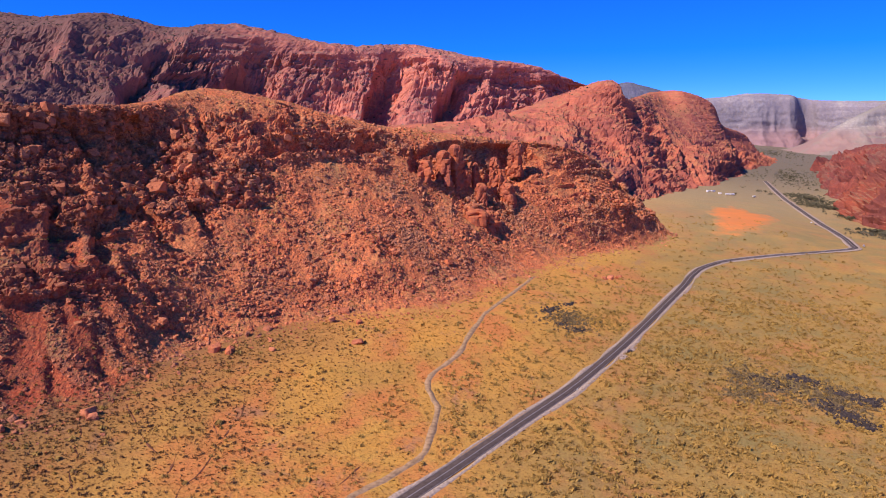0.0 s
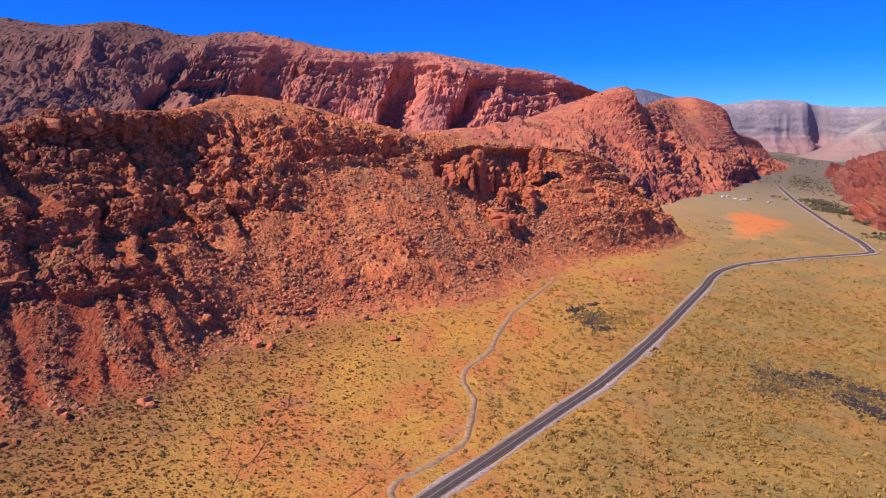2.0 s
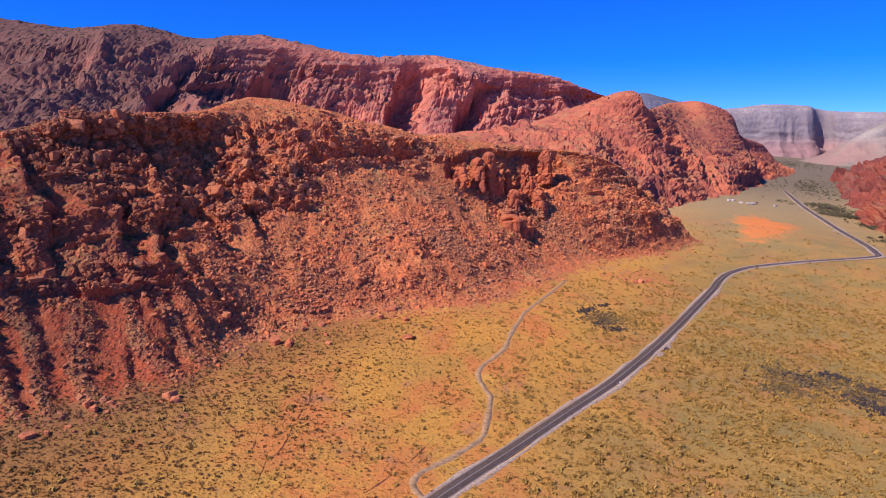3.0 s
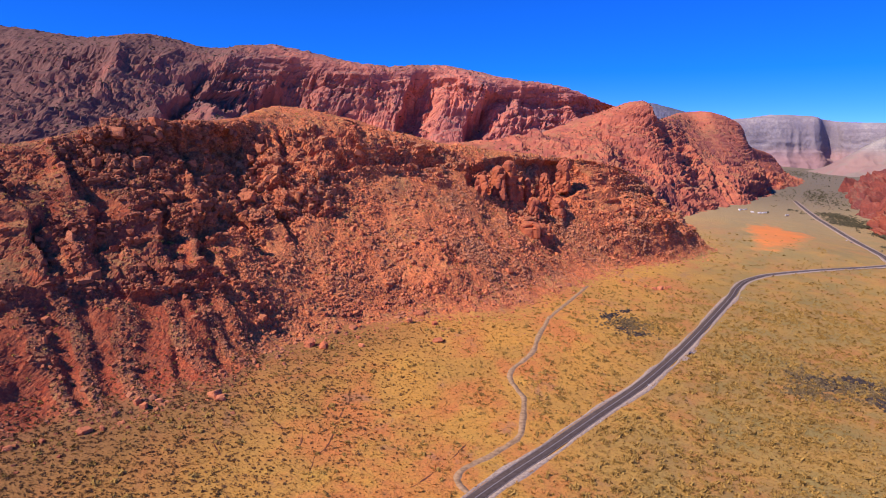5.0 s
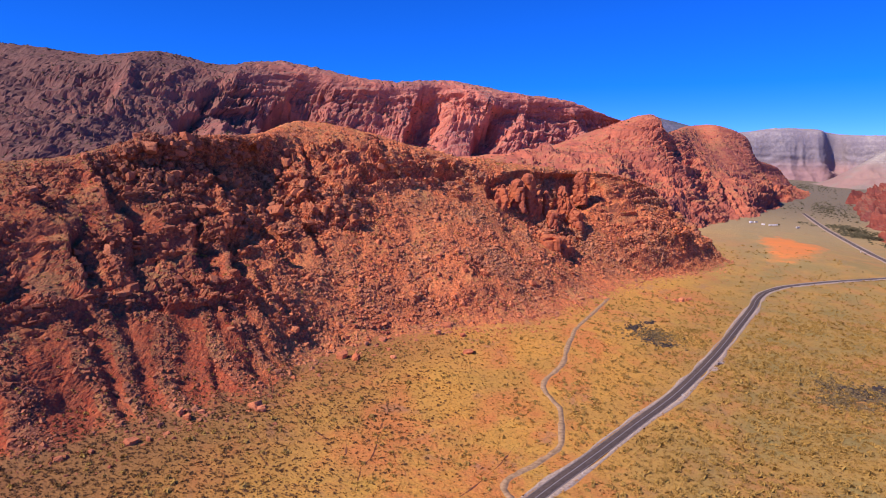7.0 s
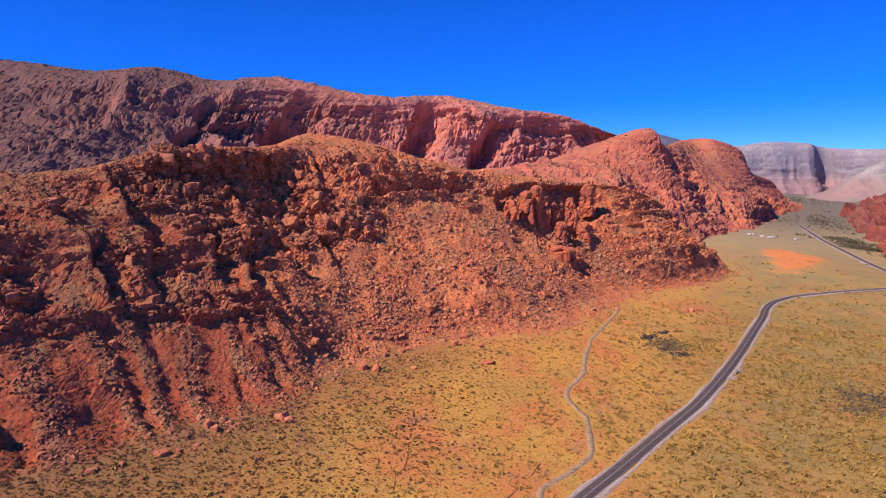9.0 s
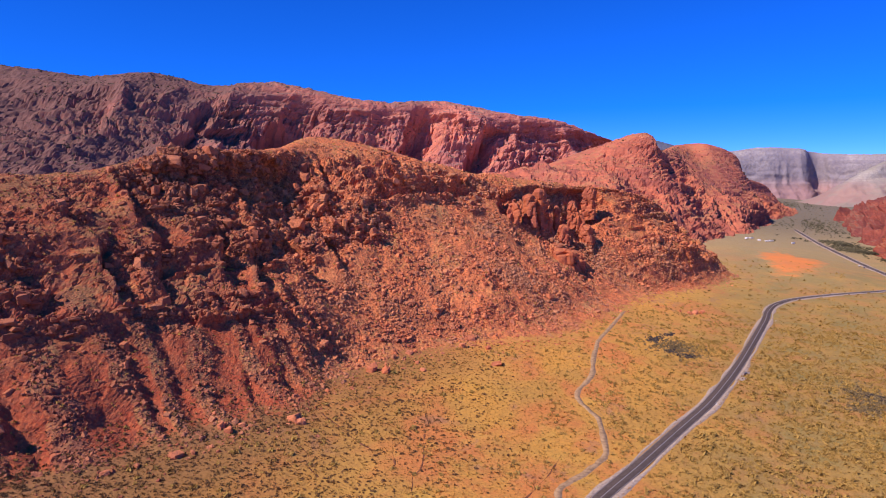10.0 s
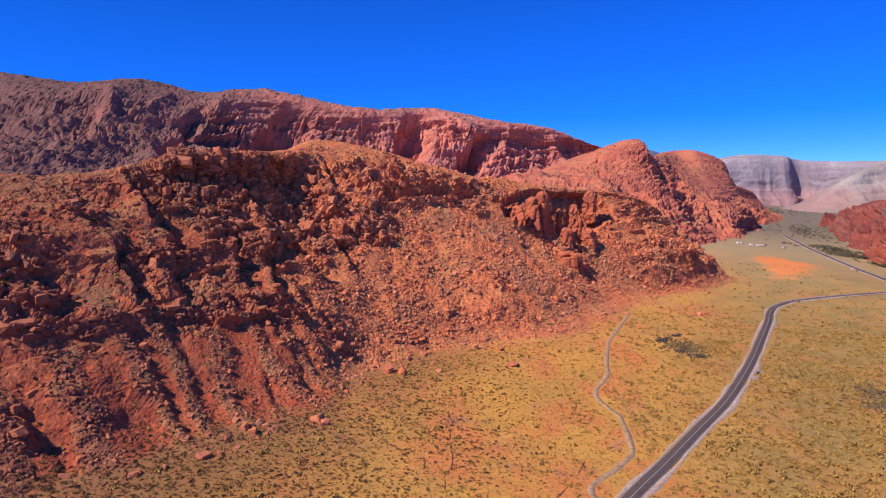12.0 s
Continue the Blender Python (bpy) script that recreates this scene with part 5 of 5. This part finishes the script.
def camper(m):
    thing = new("camper_trailer")
    box_part("body", (-4.0, 4.0, -1.25, 1.25, 0.7, 3.1), WHITE, thing, 0.02, 0.18)
    box_part("stripe", (-3.8, 3.8, -1.27, 1.27, 1.25, 1.42), TAN, thing)
    for x in (-2.6, 0.0, 2.4):
        box_part("window", (x - 0.5, x + 0.5, -1.275, 1.275, 1.75, 2.4), GLASS, thing, 0, 0.0)
    box_part("door", (1.1, 1.75, -1.28, -1.2, 0.8, 2.6), STEEL, thing)
    for x in (-0.9, 0.1):
        for y in (-1.15, 1.15):
            wheel(x, y, thing)
    box_part("tow_bar", (4.0, 5.2, -0.06, 0.06, 0.55, 0.68), TYRE, thing)
    thing.matrix_basis = m
    return tagged(thing, "white camper trailer on the far campground", "trailer", "camper trailers")


TAN = plain("tan_paint", (0.40, 0.28, 0.18), 0.5)
first = camper(at(489, 1246, 15, 0.05))
for x, y, a in ((500, 1251, 24), (505, 1199, 5), (515, 1203, 12), (495, 1208, 100), (553, 1199, 30), (482, 1232, 60)):
    copy_thing(first, at(x, y, a, 0.05))


def cylinder(bm, r, z0, z1, seg=10):
    g = bmesh.ops.create_cone(bm, cap_ends=True, segments=seg, radius1=r, radius2=r, depth=z1 - z0)
    bmesh.ops.translate(bm, verts=g["verts"], vec=(0, 0, (z0 + z1) / 2))


def sign(m):
    thing = new("road_sign")
    part("post", *shaped(lambda bm: cylinder(bm, 0.05, -0.3, 2.4)), STEEL, thing)
    box_part("panel", (-0.03, 0.0, -0.32, 0.32, 1.45, 2.4), WHITE, thing, 0, 0.01, "plain white sign panel")
    thing.matrix_basis = m
    return tagged(thing, "white road sign on a steel post", "road sign")


def delineator(m):
    thing = new("delineator_post")
    box_part("post", (-0.02, 0.02, -0.06, 0.06, -0.3, 1.25), WHITE, thing)
    box_part("reflector", (-0.03, -0.02, -0.045, 0.045, 1.0, 1.2), LAMP, thing)
    thing.matrix_basis = m
    return tagged(thing, "slim white roadside delineator post", "road post", "delineator posts")


sign(at(66.8, 319.0, 235))
d0 = delineator(at(31.5, 271.5, 235))
for x, y in ((-2.5, 227.5), (96.5, 360.5), (159.5, 462.0), (208.0, 546.0), (256.5, 622.0)):
    copy_thing(d0, at(x, y, 235))
# Red soil darkened into flat strips for the shade inside uncarved ditches.
GULLY_SHADE = plain("gully_shade_soil", (0.22, 0.080, 0.036), 0.95, grain=0.25, scale=0.4)
GULLIES = [[(-148, 258), (-143, 250), (-141, 241), (-135, 233), (-134, 224), (-127, 214)], [(-91, 294), (-87, 275), (-88, 262), (-88, 251), (-88, 240), (-88, 226), (-91, 218), (-91, 208), (-91, 200)],
           [(-97, 268), (-94, 261), (-89, 252)], [(-29, 247), (-35, 233), (-45, 215), (-52, 204)], [(-101, 238), (-99, 227), (-102, 220)], [(-146, 289), (-131, 268), (-118, 249), (-106, 236)]]
for line in GULLIES:
    tagged(ribbon("erosion_gully", line, 0.18, -0.18, 0.04, GULLY_SHADE, None, 0.4, 0.7, 0.45), "narrow erosion gully in the grass, its shade a dark red strip", "gully", kind="structure")
